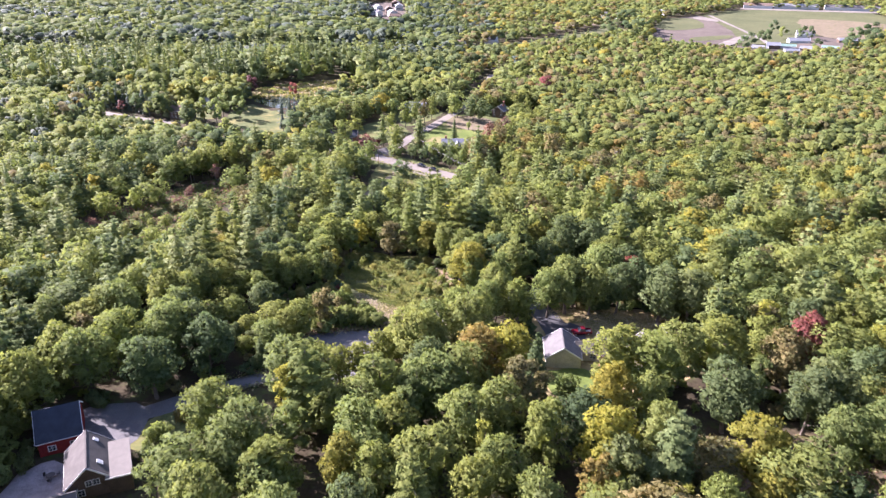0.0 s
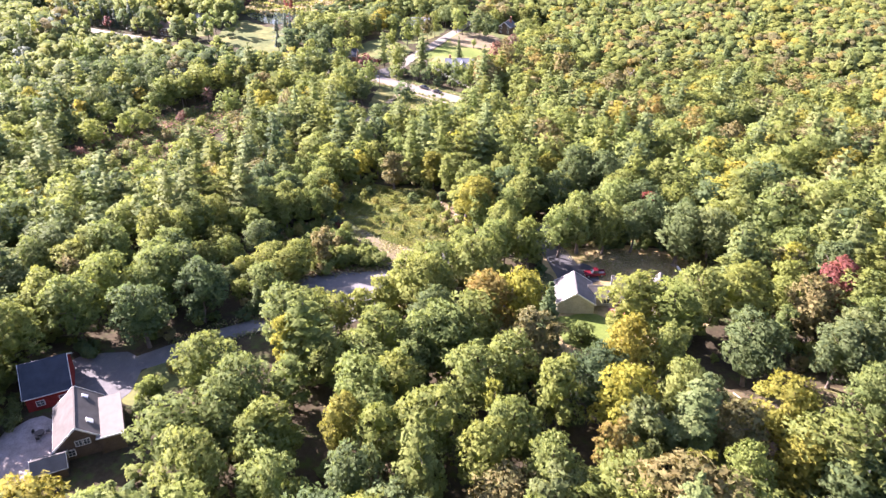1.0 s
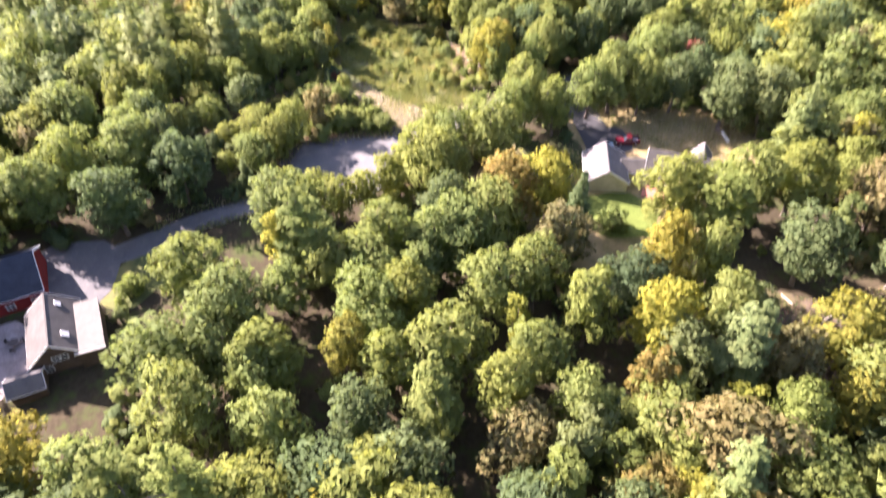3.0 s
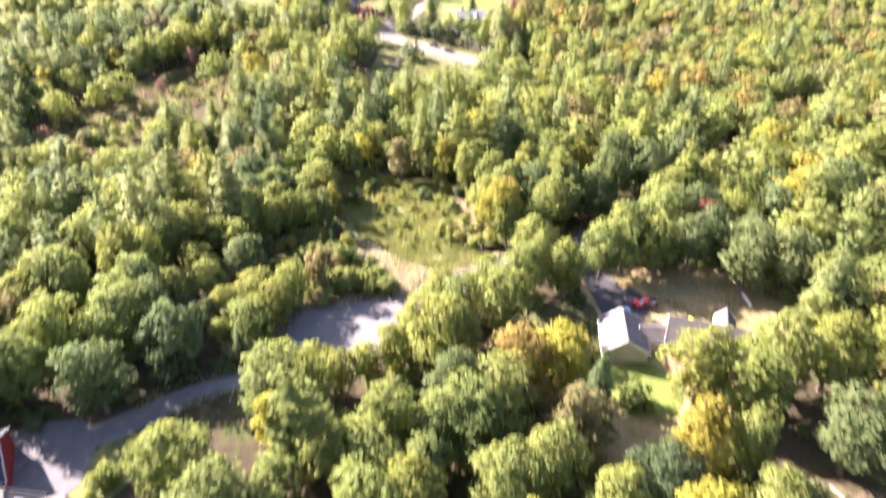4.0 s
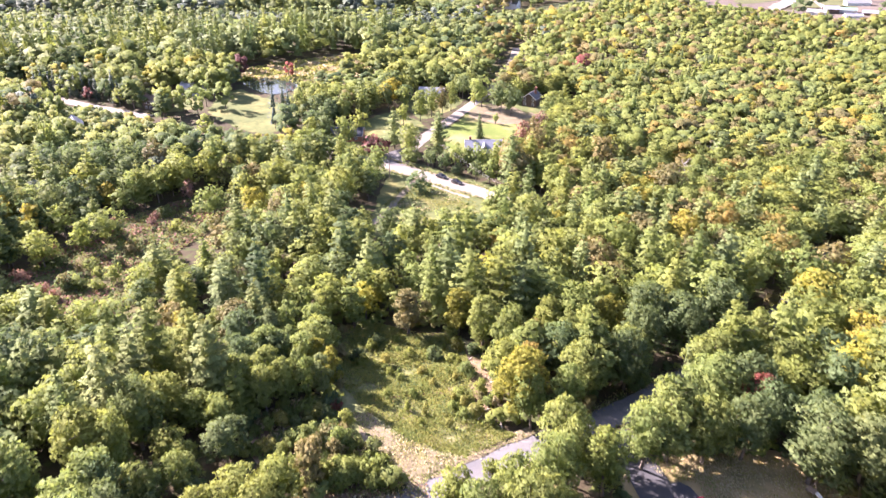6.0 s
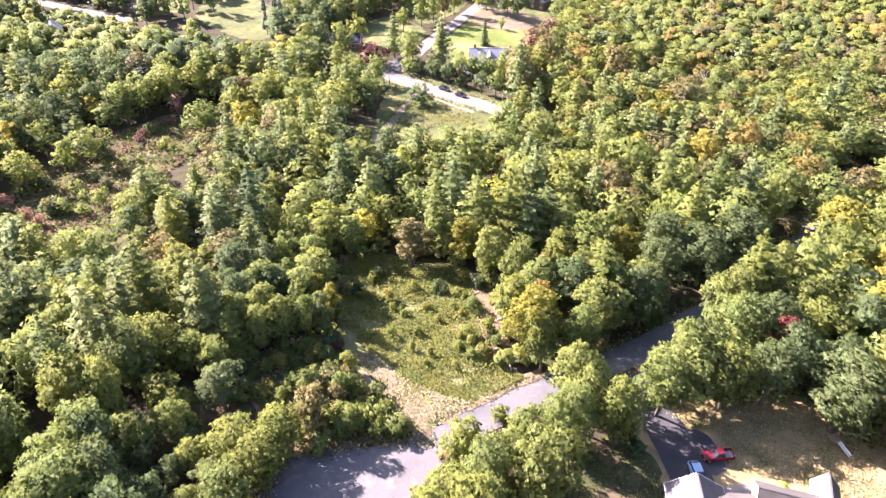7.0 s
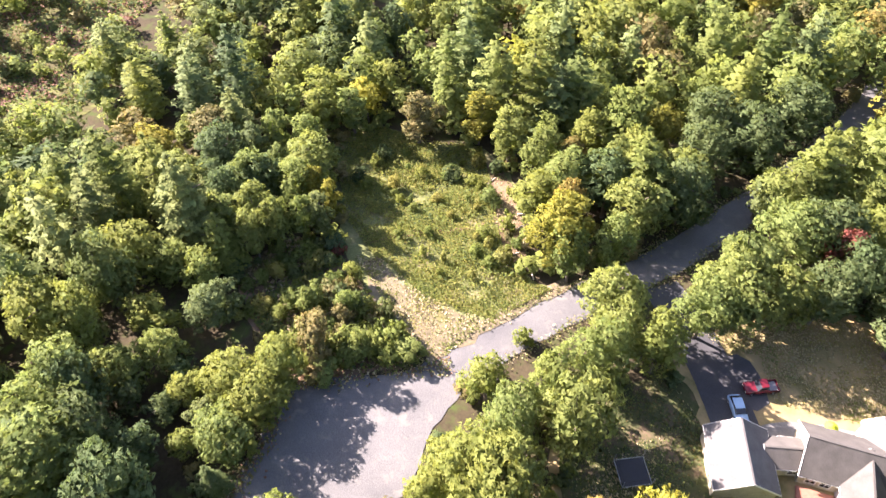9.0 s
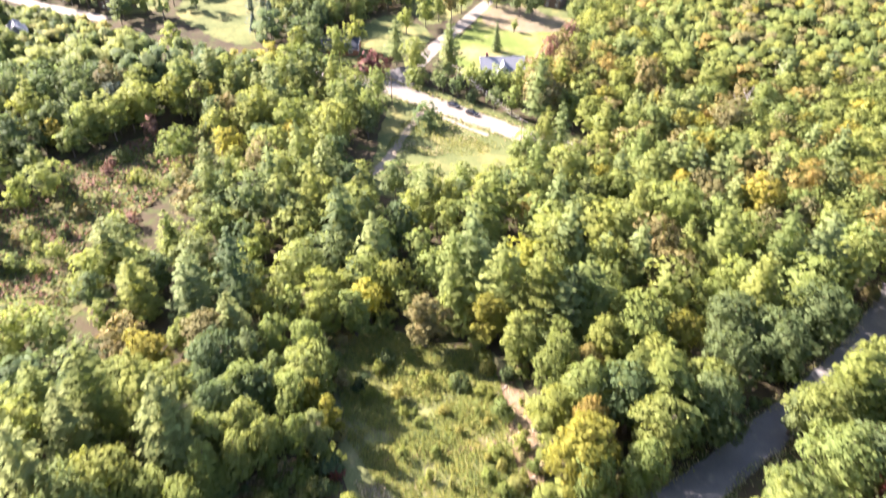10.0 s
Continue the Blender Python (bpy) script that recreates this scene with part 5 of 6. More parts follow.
def edge_growth(name, label, line, half, count, size, colours, seed, spread=0.8, tall=0.3):
    """Grass and litter that creeps over both edges of a lane."""
    rng = np.random.default_rng(seed)
    c = smooth_line(line, 1.0)
    t = unit(np.gradient(c, axis=0))
    k = rng.integers(0, len(c), count)
    side = rng.choice([-1.0, 1.0], count)
    creep = 0.9 * np.sin(k * 0.31 + side * 2) * np.sin(k * 0.13) + np.abs(rng.normal(0, spread, count))
    p = c[k] + np.stack([-t[k, 1], t[k, 0]], 1) * (side * (half - 0.25 + creep))[:, None] + rng.normal(0, 0.4, (count, 2))
    P = np.column_stack([p, land(p[:, 0], p[:, 1]) + 0.2 + tall * rng.random(count)])
    N = rng.normal(0, 0.35, (count, 3)) + np.array([0, 0, 1.0])
    V, T = leaf_cards(P, N, size, rng, 0.3)
    me = mesh_arrays(name, V, None, T, [LEAF[q] for q in colours], tmat=rng.integers(0, len(colours), count), tone=rng.random(count) * 0.7, normals=np.repeat(unit(N), 3, 0))
    return tagged(new(name, me), label, "grass", kind="stuff")


edge_growth("edge_grass", "dry grass and weeds along the lane's edges", [(112, 262), (92, 238), (77, 221), (66, 210), (53, 199), (40, 188.5), (27, 178.5), (8.5, 167.5), (-9, 156.5)], 3.3, 5600, 0.3, ["straw", "rust", "lime", "straw", "green"], 31)
edge_growth("edge_grass", "brown litter and grass along the barn lane", [(-38, 133), (-48, 127.5), (-54, 123)], 2.6, 900, 0.35, ["rust", "green", "straw", "dark"], 32)
edge_growth("edge_grass", "leaf litter round the turning circle", [(-39, 133), (-37, 144), (-34, 152), (-27, 154), (-18.6, 155), (-11, 157)], 0.4, 1700, 0.35, ["rust", "straw", "bog", "green"], 33)
edge_growth("edge_grass", "dry grass along the main road", [(-92, 367), (-76, 361.5), (-60, 356), (-43, 350.5), (-28, 341), (-12, 329), (4, 316), (24, 301)], 4.3, 2600, 0.5, ["straw", "weed", "green", "green", "rust"], 34, 1.0)

# undergrowth along the wood's edge and under the trees
rng = np.random.default_rng(77)
V, T, M, TT, NN, nv = [], [], [], [], [], 0
p = rng.uniform((-84, 70), (84, 236), (9000, 2))
edge = ~open_ground(p[:, 0], p[:, 1], -0.6) & open_ground(p[:, 0], p[:, 1], 3.0)
deep = ~open_ground(p[:, 0], p[:, 1], 3.0)
for x, y in np.concatenate([p[edge][:330], p[deep][:130]]):
    tv, tf, tn = TEMPLATES["bush", 2][int(rng.integers(VARIANTS))]
    s, a = rng.uniform(0.4, 1.1), rng.uniform(0, 6.28)
    c, d = math.cos(a) * s * 1.1, math.sin(a) * s * 1.1
    V.append(np.stack([c * tv[:, 0] - d * tv[:, 1] + x, d * tv[:, 0] + c * tv[:, 1] + y, tv[:, 2] * s + float(land(x, y))], 1))
    T.append(tf + nv)
    NN.append(np.stack([(c * tn[:, 0] - d * tn[:, 1]) / (1.1 * s), (d * tn[:, 0] + c * tn[:, 1]) / (1.1 * s), tn[:, 2]], 1))
    nv += len(tv)
    M.append(np.full(len(tf), int(rng.choice([0, 0, 1, 2, 3]))))
    TT.append(np.full(len(tf), rng.random()))
me = mesh_arrays("undergrowth", np.concatenate(V), None, np.concatenate(T), [CLOSE[k] for k in ("green", "lime", "dark", "rust")], tmat=np.concatenate(M), tone=np.concatenate(TT), normals=unit(np.concatenate(NN)))
tagged(new("undergrowth", me), "leafy undergrowth of saplings and ferns beneath the trees", "undergrowth", kind="stuff")

# ---------------------------------------------------------------- building materials
def plain(name, colour, rough=0.6, metal=0.0, vary=0.12, scale=2.0, spec=0.5):
    m, nt, out = mat_new(name)
    dark = tuple(c * (1 - vary) for c in colour)
    light = tuple(min(1, c * (1 + vary)) for c in colour)
    col = ramp(nt, noise_of(nt, scale, 5, 0.65), [(0.3, dark), (0.7, light)])
    p = node(nt, "ShaderNodeBsdfPrincipled", Roughness=rough, Metallic=metal)
    p.inputs["Specular IOR Level"].default_value = spec
    nt.links.new(col, p.inputs["Base Color"])
    nt.links.new(p.outputs[0], out.inputs[0])
    return m


def coursed(name, colour, pitch, rough=0.85, axis="Z", depth=0.012, vary=0.2):
    """Siding boards or shingle courses at a true pitch."""
    m, nt, out = mat_new(name)
    tc = nt.nodes.new("ShaderNodeTexCoord")
    sep = nt.nodes.new("ShaderNodeSeparateXYZ")
    nt.links.new(tc.outputs["Object"], sep.inputs[0])
    mul = nt.nodes.new("ShaderNodeMath")
    mul.operation = "MULTIPLY"
    mul.inputs[1].default_value = 1 / pitch
    nt.links.new(sep.outputs[axis], mul.inputs[0])
    fr = nt.nodes.new("ShaderNodeMath")
    fr.operation = "FRACT"
    nt.links.new(mul.outputs[0], fr.inputs[0])
    line = ramp(nt, fr.outputs[0], [(0.0, (0.55, 0.55, 0.55)), (0.12, (1, 1, 1)), (1.0, (0.94, 0.94, 0.94))])
    big = ramp(nt, noise_of(nt, 0.5, 4), [(0.3, tuple(c * (1 - vary) for c in colour)), (0.7, tuple(c * (1 + vary) for c in colour))])
    fine = ramp(nt, noise_of(nt, 7.0, 4, 0.7), [(0.3, (0.85, 0.85, 0.85)), (0.7, (1.12, 1.12, 1.12))])
    col = mixed(nt, 1.0, mixed(nt, 1.0, big, line, "MULTIPLY"), fine, "MULTIPLY")
    p = node(nt, "ShaderNodeBsdfPrincipled", Roughness=rough)
    p.inputs["Specular IOR Level"].default_value = 0.2
    nt.links.new(col, p.inputs["Base Color"])
    nt.links.new(bumped(nt, fr.outputs[0], 0.5, depth), p.inputs["Normal"])
    nt.links.new(p.outputs[0], out.inputs[0])
    return m


CREAM = coursed("cream_siding", (0.48, 0.44, 0.34), 0.12)
WHITE_SIDING = coursed("white_siding", (0.6, 0.6, 0.585), 0.13, vary=0.08)
RED_BOARDS = coursed("red_boards", (0.27, 0.035, 0.03), 0.2, axis="X", vary=0.2)
BROWN_BOARDS = coursed("brown_boards", (0.12, 0.085, 0.065), 0.16, vary=0.25)
BRICK_RED = coursed("red_brick_wall", (0.32, 0.15, 0.10), 0.075, vary=0.2)
SHINGLE_PALE = coursed("pale_shingle", (0.120, 0.116, 0.116), 0.14, 0.9, "Z", 0.02)
SHINGLE_TAN = coursed("tan_grey_shingle", (0.095, 0.089, 0.084), 0.14, 0.9, "Z", 0.02)
SHINGLE_DARK = coursed("slate_blue_shingle", (0.035, 0.043, 0.058), 0.14, 0.85, "Z", 0.02)
SHINGLE_BROWN = coursed("brown_shingle", (0.17, 0.125, 0.10), 0.14, 0.9, "Z", 0.02)
ROOF_GREY = plain("grey_roll_roofing", (0.135, 0.125, 0.113), 0.9, vary=0.12, scale=0.8)
ROOF_METAL = plain("pale_metal_roof", (0.30, 0.31, 0.33), 0.45, 0.3, 0.08)
ROOF_GREEN = plain("green_metal_roof", (0.22, 0.34, 0.28), 0.5, 0.2, 0.1)
TRIM = plain("white_trim", (0.76, 0.75, 0.72), 0.5, vary=0.06)
GLASS = plain("window_glass", (0.03, 0.035, 0.045), 0.06, 0.0, 0.1)
TIMBER = plain("weathered_timber", (0.24, 0.18, 0.125), 0.85, vary=0.3, scale=4)
STEEL = plain("galvanised_steel", (0.45, 0.46, 0.47), 0.4, 0.8, 0.1)
BLACK = plain("black_rubber", (0.02, 0.02, 0.022), 0.8)
WHITE_PAINT = plain("white_plastic", (0.78, 0.78, 0.77), 0.4, vary=0.05)


def frame_at(x, y, rot, lift=0.0):
    e = new("base")
    e.matrix_basis = pose(x, y, float(land(x, y)) + lift, 0, 0, rot)
    return e


def gable(name, label, x, y, rot, w, l, eave, ridge, walls, roof, trim, openings=(), over=0.35, chimney=None, category="house", skylights=(), lift=0.0):
    """A house with its ridge along its own y: walls, two roof slopes, rake boards, windows, doors and a chimney.
    openings: side, along, sill, width, height, kind."""
    root = frame_at(x, y, rot, lift)
    root.name = name
    hw, hl = w / 2, l / 2
    bm = bmesh.new()
    pts = [(-hw, -0.6), (hw, -0.6), (hw, eave), (0, ridge - 0.02), (-hw, eave)]
    rings = [[bm.verts.new((px, py, pz)) for px, pz in pts] for py in (-hl, hl)]
    bm.faces.new(rings[0])
    bm.faces.new(rings[1][::-1])
    for k in range(5):
        bm.faces.new((rings[0][k], rings[1][k], rings[1][(k + 1) % 5], rings[0][(k + 1) % 5]))
    bmesh.ops.recalc_face_normals(bm, faces=bm.faces)
    part("wall", bm, walls, root)
    slope = math.atan2(ridge - eave, hw)
    run = hw / math.cos(slope) + over
    for s in (-1, 1):
        bm = bmesh.new()
        box(bm, 0, run, -hl - over, hl + over, 0.0, 0.16, 0.02)
        ob = part("roof_slope", bm, roof, root)
        ob.matrix_basis = Matrix.Translation((0, 0, ridge)) @ pose(0, 0, 0, 0, 0, 0 if s > 0 else 180) @ pose(0, 0, 0, 0, math.degrees(slope), 0)
        for yy in (-hl - over - 0.05, hl + over - 0.0):
            bm = bmesh.new()
            box(bm, -0.02, run + 0.02, yy, yy + 0.05, -0.08, 0.20)
            rb = part("rake_board", bm, trim, root)
            rb.matrix_basis = ob.matrix_basis.copy()
        bm = bmesh.new()
        box(bm, run, run + 0.10, -hl - over, hl + over, -0.02, 0.12, 0.02)
        gt = part("gutter", bm, trim, root)
        gt.matrix_basis = ob.matrix_basis.copy()
    bm = bmesh.new()
    box(bm, -0.14, 0.14, -hl - over, hl + over, ridge + 0.13, ridge + 0.19, 0.02)
    part("ridge_cap", bm, roof, root)
    turn = {"S": (0, -hl, 0), "N": (0, hl, 180), "E": (hw, 0, 90), "W": (-hw, 0, -90)}
    for side, u, z, ww, hh, what in openings:
        tx, ty, tr = turn[side]
        at = pose(tx, ty, 0, 0, 0, tr) @ pose(u, 0, z)
        bm = bmesh.new()
        t = 0.09
        for a, b, c, d in ((-ww / 2 - t, ww / 2 + t, -t, 0), (-ww / 2 - t, ww / 2 + t, hh, hh + t), (-ww / 2 - t, -ww / 2, 0, hh), (ww / 2, ww / 2 + t, 0, hh)):
            box(bm, a, b, -0.06, 0.02, c, d)
        if what == "window":
            box(bm, -0.03, 0.03, -0.05, 0.02, 0, hh)
            box(bm, -ww / 2, ww / 2, -0.05, 0.02, hh / 2 - 0.03, hh / 2 + 0.03)
        fr = part("window" if what == "window" else "door", bm, trim, root)
        fr.matrix_basis = at
        bm = bmesh.new()
        box(bm, -ww / 2, ww / 2, -0.03, 0.02, 0, hh)
        part("pane" if what == "window" else "leaf", bm, GLASS if what == "window" else trim, fr)
    if chimney:
        cx, cy, cs, ch = chimney
        bm = bmesh.new()
        box(bm, cx - cs / 2, cx + cs / 2, cy - cs / 2, cy + cs / 2, eave, ch, 0.03)
        box(bm, cx - cs / 2 - 0.06, cx + cs / 2 + 0.06, cy - cs / 2 - 0.06, cy + cs / 2 + 0.06, ch, ch + 0.12)
        part("chimney", bm, BRICK_RED, root)
    for s, u, along, ww, hh in skylights:
        bm = bmesh.new()
        box(bm, u - ww / 2, u + ww / 2, along - hh / 2, along + hh / 2, 0.16, 0.30, 0.02)
        sk = part("skylight", bm, WHITE_PAINT, root)
        sk.matrix_basis = Matrix.Translation((0, 0, ridge)) @ pose(0, 0, 0, 0, 0, 0 if s > 0 else 180) @ pose(0, 0, 0, 0, math.degrees(slope), 0)
    return tagged(root, label, category)


# cream house with garage
gable("garage", "cream clapboard garage with a pale grey shingle roof", 27.5, 140.2, -4.5, 7.8, 8.4, 2.9, 5.5, CREAM, SHINGLE_PALE, TRIM,
      [("N", -1.8, 0.0, 2.6, 2.2, "door"), ("N", 1.8, 0.0, 2.6, 2.2, "door")], 0.3, category="garage")
gable("breezeway", "low breezeway joining garage and house, tan-grey roof", 33.4, 141.3, -94.5, 4.2, 5.2, 2.5, 3.9, CREAM, SHINGLE_TAN, TRIM, [("W", 0, 0.0, 0.9, 2.0, "door"), ("E", 1.2, 0.9, 1.2, 1.1, "window")], 0.25)
gable("house", "long cream house with a tan-grey shingle roof", 42.4, 139.8, -108, 7.4, 13.4, 2.8, 6.0, CREAM, SHINGLE_TAN, TRIM,
      [("E", u, 0.9, 1.2, 1.3, "window") for u in (-5.2, -3.4, 4.8)] + [("W", u, 0.9, 1.2, 1.2, "window") for u in (-4, 0, 4)], 0.4)
gable("gable_wing", "front gable wing of the cream house with a row of windows", 42.4, 137.2, -18, 5.2, 6.2, 2.8, 5.3, WHITE_SIDING, SHINGLE_TAN, TRIM, [("S", u, 0.8, 0.8, 1.5, "window") for u in (-1.5, -0.5, 0.5, 1.5)], 0.35)
gable("rear_gable", "small rear gable wing with a pale shingle roof", 46.6, 142.9, -18, 3.4, 4.4, 2.8, 4.9, CREAM, SHINGLE_PALE, TRIM, [("N", 0, 0.9, 1.0, 1.2, "window")], 0.3)
bm = bmesh.new()
box(bm, -2.5, 2.5, -1.6, 1.6, -0.2, 0.14, 0.03)
deck = part("terrace", bm, plain("red_paving", (0.32, 0.13, 0.09), 0.85, vary=0.2), None)
deck.matrix_basis = pose(36.6, 135.4, float(land(36.6, 135.4)) + 0.2, 0, 0, -18)
tagged(deck, "red brick terrace before the house", "terrace", kind="structure")

# red barn, dark house and its lean-tos
gable("barn", "red board barn with a slate-blue shingle roof", -73.0, 110.6, 115, 10.4, 7.4, 3.4, 7.0, RED_BOARDS, SHINGLE_DARK, TRIM, [("W", -1.5, 1.2, 1.2, 1.0, "window"), ("W", 2.2, 1.2, 1.2, 1.0, "window")], 0.3, category="barn")
gable("house", "dark brown house with a grey shingle roof", -61.9, 98.6, 25, 7.4, 10.2, 3.2, 6.5, BROWN_BOARDS, SHINGLE_TAN, TRIM,
      [("S", 1.0, 2.6, 0.9, 1.0, "window"), ("S", -0.2, 2.6, 0.9, 1.0, "window"), ("S", -1.6, 0.9, 1.0, 1.2, "window")], 0.4, None, "house", [(1, 1.8, 3.6, 1.0, 0.8), (1, 2.4, -2.6, 1.2, 1.0)])
root = frame_at(-57.3, 99.7, 25)
root.name = "annexe"
bm = bmesh.new()
box(bm, -1.9, 1.9, -4.9, 4.9, -0.5, 3.6)
part("wall", bm, BROWN_BOARDS, root)
bm = bmesh.new()
box(bm, -2.15, 2.15, -5.2, 5.2, 0.0, 0.2, 0.04)
fl = part("flat_roof", bm, ROOF_GREY, root)
fl.matrix_basis = pose(0, 0, 3.62, 0, 3, 0)
bm = bmesh.new()
box(bm, -2.2, 2.2, -5.26, -5.2, -0.06, 0.22)
fb = part("fascia", bm, TRIM, root)
fb.matrix_basis = pose(0, 0, 3.62, 0, 3, 0)
tagged(root, "low flat-roofed annexe with grey roll roofing", "annexe")
gable("porch", "small pale-roofed porch beside the dark house", -63.2, 90.4, 115, 3.6, 4.6, 2.2, 3.4, BROWN_BOARDS, SHINGLE_PALE, TRIM, (), 0.3, category="porch")

# garden furniture on the paved yard
def garden_chair(x, y, rot):
    root = frame_at(x, y, rot, 0.1)
    root.name = "garden_chair"
    bm = bmesh.new()
    box(bm, -0.28, 0.28, -0.28, 0.28, 0.40, 0.46, 0.02)
    part("seat", bm, DARK_METAL, root)
    bm = bmesh.new()
    box(bm, -0.28, 0.28, 0.24, 0.30, 0.46, 0.98, 0.02)
    part("backrest", bm, DARK_METAL, root)
    for sx in (-0.25, 0.25):
        for sy in (-0.25, 0.25):
            bm = bmesh.new()
            tube(bm, (sx, sy, 0), (sx, sy, 0.42), 0.025)
            part("leg", bm, DARK_METAL, root)
    tagged(root, "dark metal garden chair on the paved yard", "chair", "chairs round the garden table")


DARK_METAL = plain("dark_metal", (0.035, 0.033, 0.034), 0.5, 0.2)
root = frame_at(-69.2, 98.6, 20, 0.1)
root.name = "garden_table"
bm = bmesh.new()
bmesh.ops.create_cone(bm, cap_ends=True, segments=20, radius1=0.75, radius2=0.75, depth=0.05, matrix=pose(0, 0, 0.73))
part("tabletop", bm, DARK_METAL, root)
for k in range(4):
    bm = bmesh.new()
    tube(bm, (0.5 * math.cos(k * 1.571), 0.5 * math.sin(k * 1.571), 0), (0.42 * math.cos(k * 1.571), 0.42 * math.sin(k * 1.571), 0.72), 0.03)
    part("leg", bm, DARK_METAL, root)
tagged(root, "round dark metal garden table on the paved yard", "table")
for x, y, rot in ((-70.3, 98.9, 80), (-68.9, 97.4, 190), (-68.3, 99.3, -60)):
    garden_chair(x, y, rot)

# houses along the main road and the left lane
wins = [("E", u, 0.9, 1.2, 1.3, "window") for u in (-4, -1.5, 1.5, 4)] + [("S", u, 1.0, 1.1, 1.3, "window") for u in (-1.8, 1.8)]
gable("house", "white house with a pale metal roof among trees", -16.3, 441.5, 82, 8.0, 12.5, 3.4, 6.2, WHITE_SIDING, ROOF_METAL, TRIM, [("W", u, 0.9, 1.2, 1.3, "window") for u in (-4, -1.5, 1.5, 4)], 0.4)
gable("house", "brown board house with a pale shingle roof", 35.5, 428.5, -28, 7.4, 8.0, 4.4, 7.0, BROWN_BOARDS, SHINGLE_PALE, TRIM, [("S", u, z, 1.1, 1.3, "window") for u in (-2.2, 2.2) for z in (1.0, 3.4)], 0.4, (1.5, 1.0, 0.9, 9.2))
gable("house", "grey-roofed house half hidden by roadside trees", 7.5, 356.5, 90, 9.0, 15.0, 3.0, 6.2, WHITE_SIDING, plain("blue_grey_shingle", (0.23, 0.245, 0.28), 0.85), TRIM, [("W", u, 0.9, 1.2, 1.3, "window") for u in (-5, -2, 2, 5)], 0.4, (0.5, 5.5, 0.9, 7.6))
gable("gable_wing", "front gable of the grey-roofed house", 7.8, 352.8, 0, 4.4, 5.0, 3.0, 5.6, WHITE_SIDING, plain("blue_grey_shingle_wing", (0.22, 0.235, 0.27), 0.85), TRIM, [("S", 0, 1.0, 1.4, 1.3, "window")], 0.3)
gable("house", "dark-roofed brick house behind a plum-red tree", -53.5, 376.5, 88, 8.6, 15.5, 2.8, 5.4, BRICK_RED, SHINGLE_DARK, TRIM, [("W", u, 0.9, 1.4, 1.2, "window") for u in (-5, -2, 2, 5)], 0.4)
gable("house", "white cottage with a grey roof below the lane", -183.5, 390.5, 30, 7.4, 9.0, 3.2, 6.2, plain("grey_boards", (0.22, 0.21, 0.22), 0.8, vary=0.1), plain("mid_grey_shingle", (0.24, 0.24, 0.25), 0.85), TRIM, [("S", u, 1.0, 1.0, 1.2, "window") for u in (-1.8, 1.8)] + [("E", u, 1.0, 1.0, 1.2, "window") for u in (-2, 2)], 0.35)
gable("house", "brown two-storey house with a brown shingle roof", -156.5, 426.0, 70, 9.0, 12.0, 5.2, 8.2, BROWN_BOARDS, SHINGLE_BROWN, TRIM, [("W", u, z, 1.1, 1.3, "window") for u in (-4, -1.4, 1.4, 4) for z in (0.9, 3.4)], 0.4)
gable("barn", "pale metal-roofed outbuilding behind the brown house", -148.0, 455.0, 75, 8.0, 12.0, 4.0, 6.6, WHITE_SIDING, ROOF_METAL, TRIM, (), 0.3, category="barn")

# farm and far settlement
for n, (x, y, rot, w, l, h, kind) in enumerate([(303, 696, 60, 12, 24, 4, 0), (318, 703, 75, 14, 20, 6, 1), (333, 706, 70, 10, 26, 4, 2), (326, 680, 80, 10, 22, 3, 0), (345, 690, 60, 11, 20, 4, 0), (362, 745, 85, 14, 34, 4, 0),
                                               (395, 800, 70, 13, 30, 5, 3), (412, 745, 80, 12, 30, 4, 0), (372, 700, 60, 9, 24, 3, 2), (384, 786, 80, 10, 18, 5, 0)]):
    gable("farm_shed", ("pale metal-roofed farm shed", "white farm shed with a pale roof", "green metal-roofed farm shed", "white farmhouse with a grey roof")[kind] + " at the field's edge", x, y, rot, w * 0.62, l * 0.6, h * 0.7, h * 0.7 + w * 0.16, (WHITE_SIDING, BROWN_BOARDS, WHITE_SIDING)[n % 3],
          (ROOF_METAL, ROOF_METAL, ROOF_GREEN, SHINGLE_PALE)[kind], TRIM, [("S", 0, 0, 3.0, 2.8, "door")], 0.4, category="shed")
for n, (x, y, rot, w, l, h) in enumerate([(-112, 1120, 10, 16, 30, 7), (-92, 1085, 20, 16, 34, 7), (-74, 1050, 10, 16, 30, 8), (-95, 1030, 0, 14, 26, 7), (-66, 1000, 20, 16, 30, 8), (-60, 965, 80, 12, 28, 6), (-84, 1005, 15, 12, 24, 7), (-62, 1090, 5, 18, 40, 8), (-70, 1150, 0, 18, 50, 8)]):
    gable("town_building", "pale far-off building of a settlement in the woods", x, y, rot, w * 0.6, l * 0.5, h * 0.8, h * 0.8 + 2.6, (WHITE_SIDING, BROWN_BOARDS)[n % 3 == 2], (SHINGLE_PALE, ROOF_METAL, SHINGLE_BROWN)[n % 3], TRIM, [("S", u, 2, 1.4, 1.6, "window") for u in (-2.4, 0, 2.4)], 0.5, category="building")
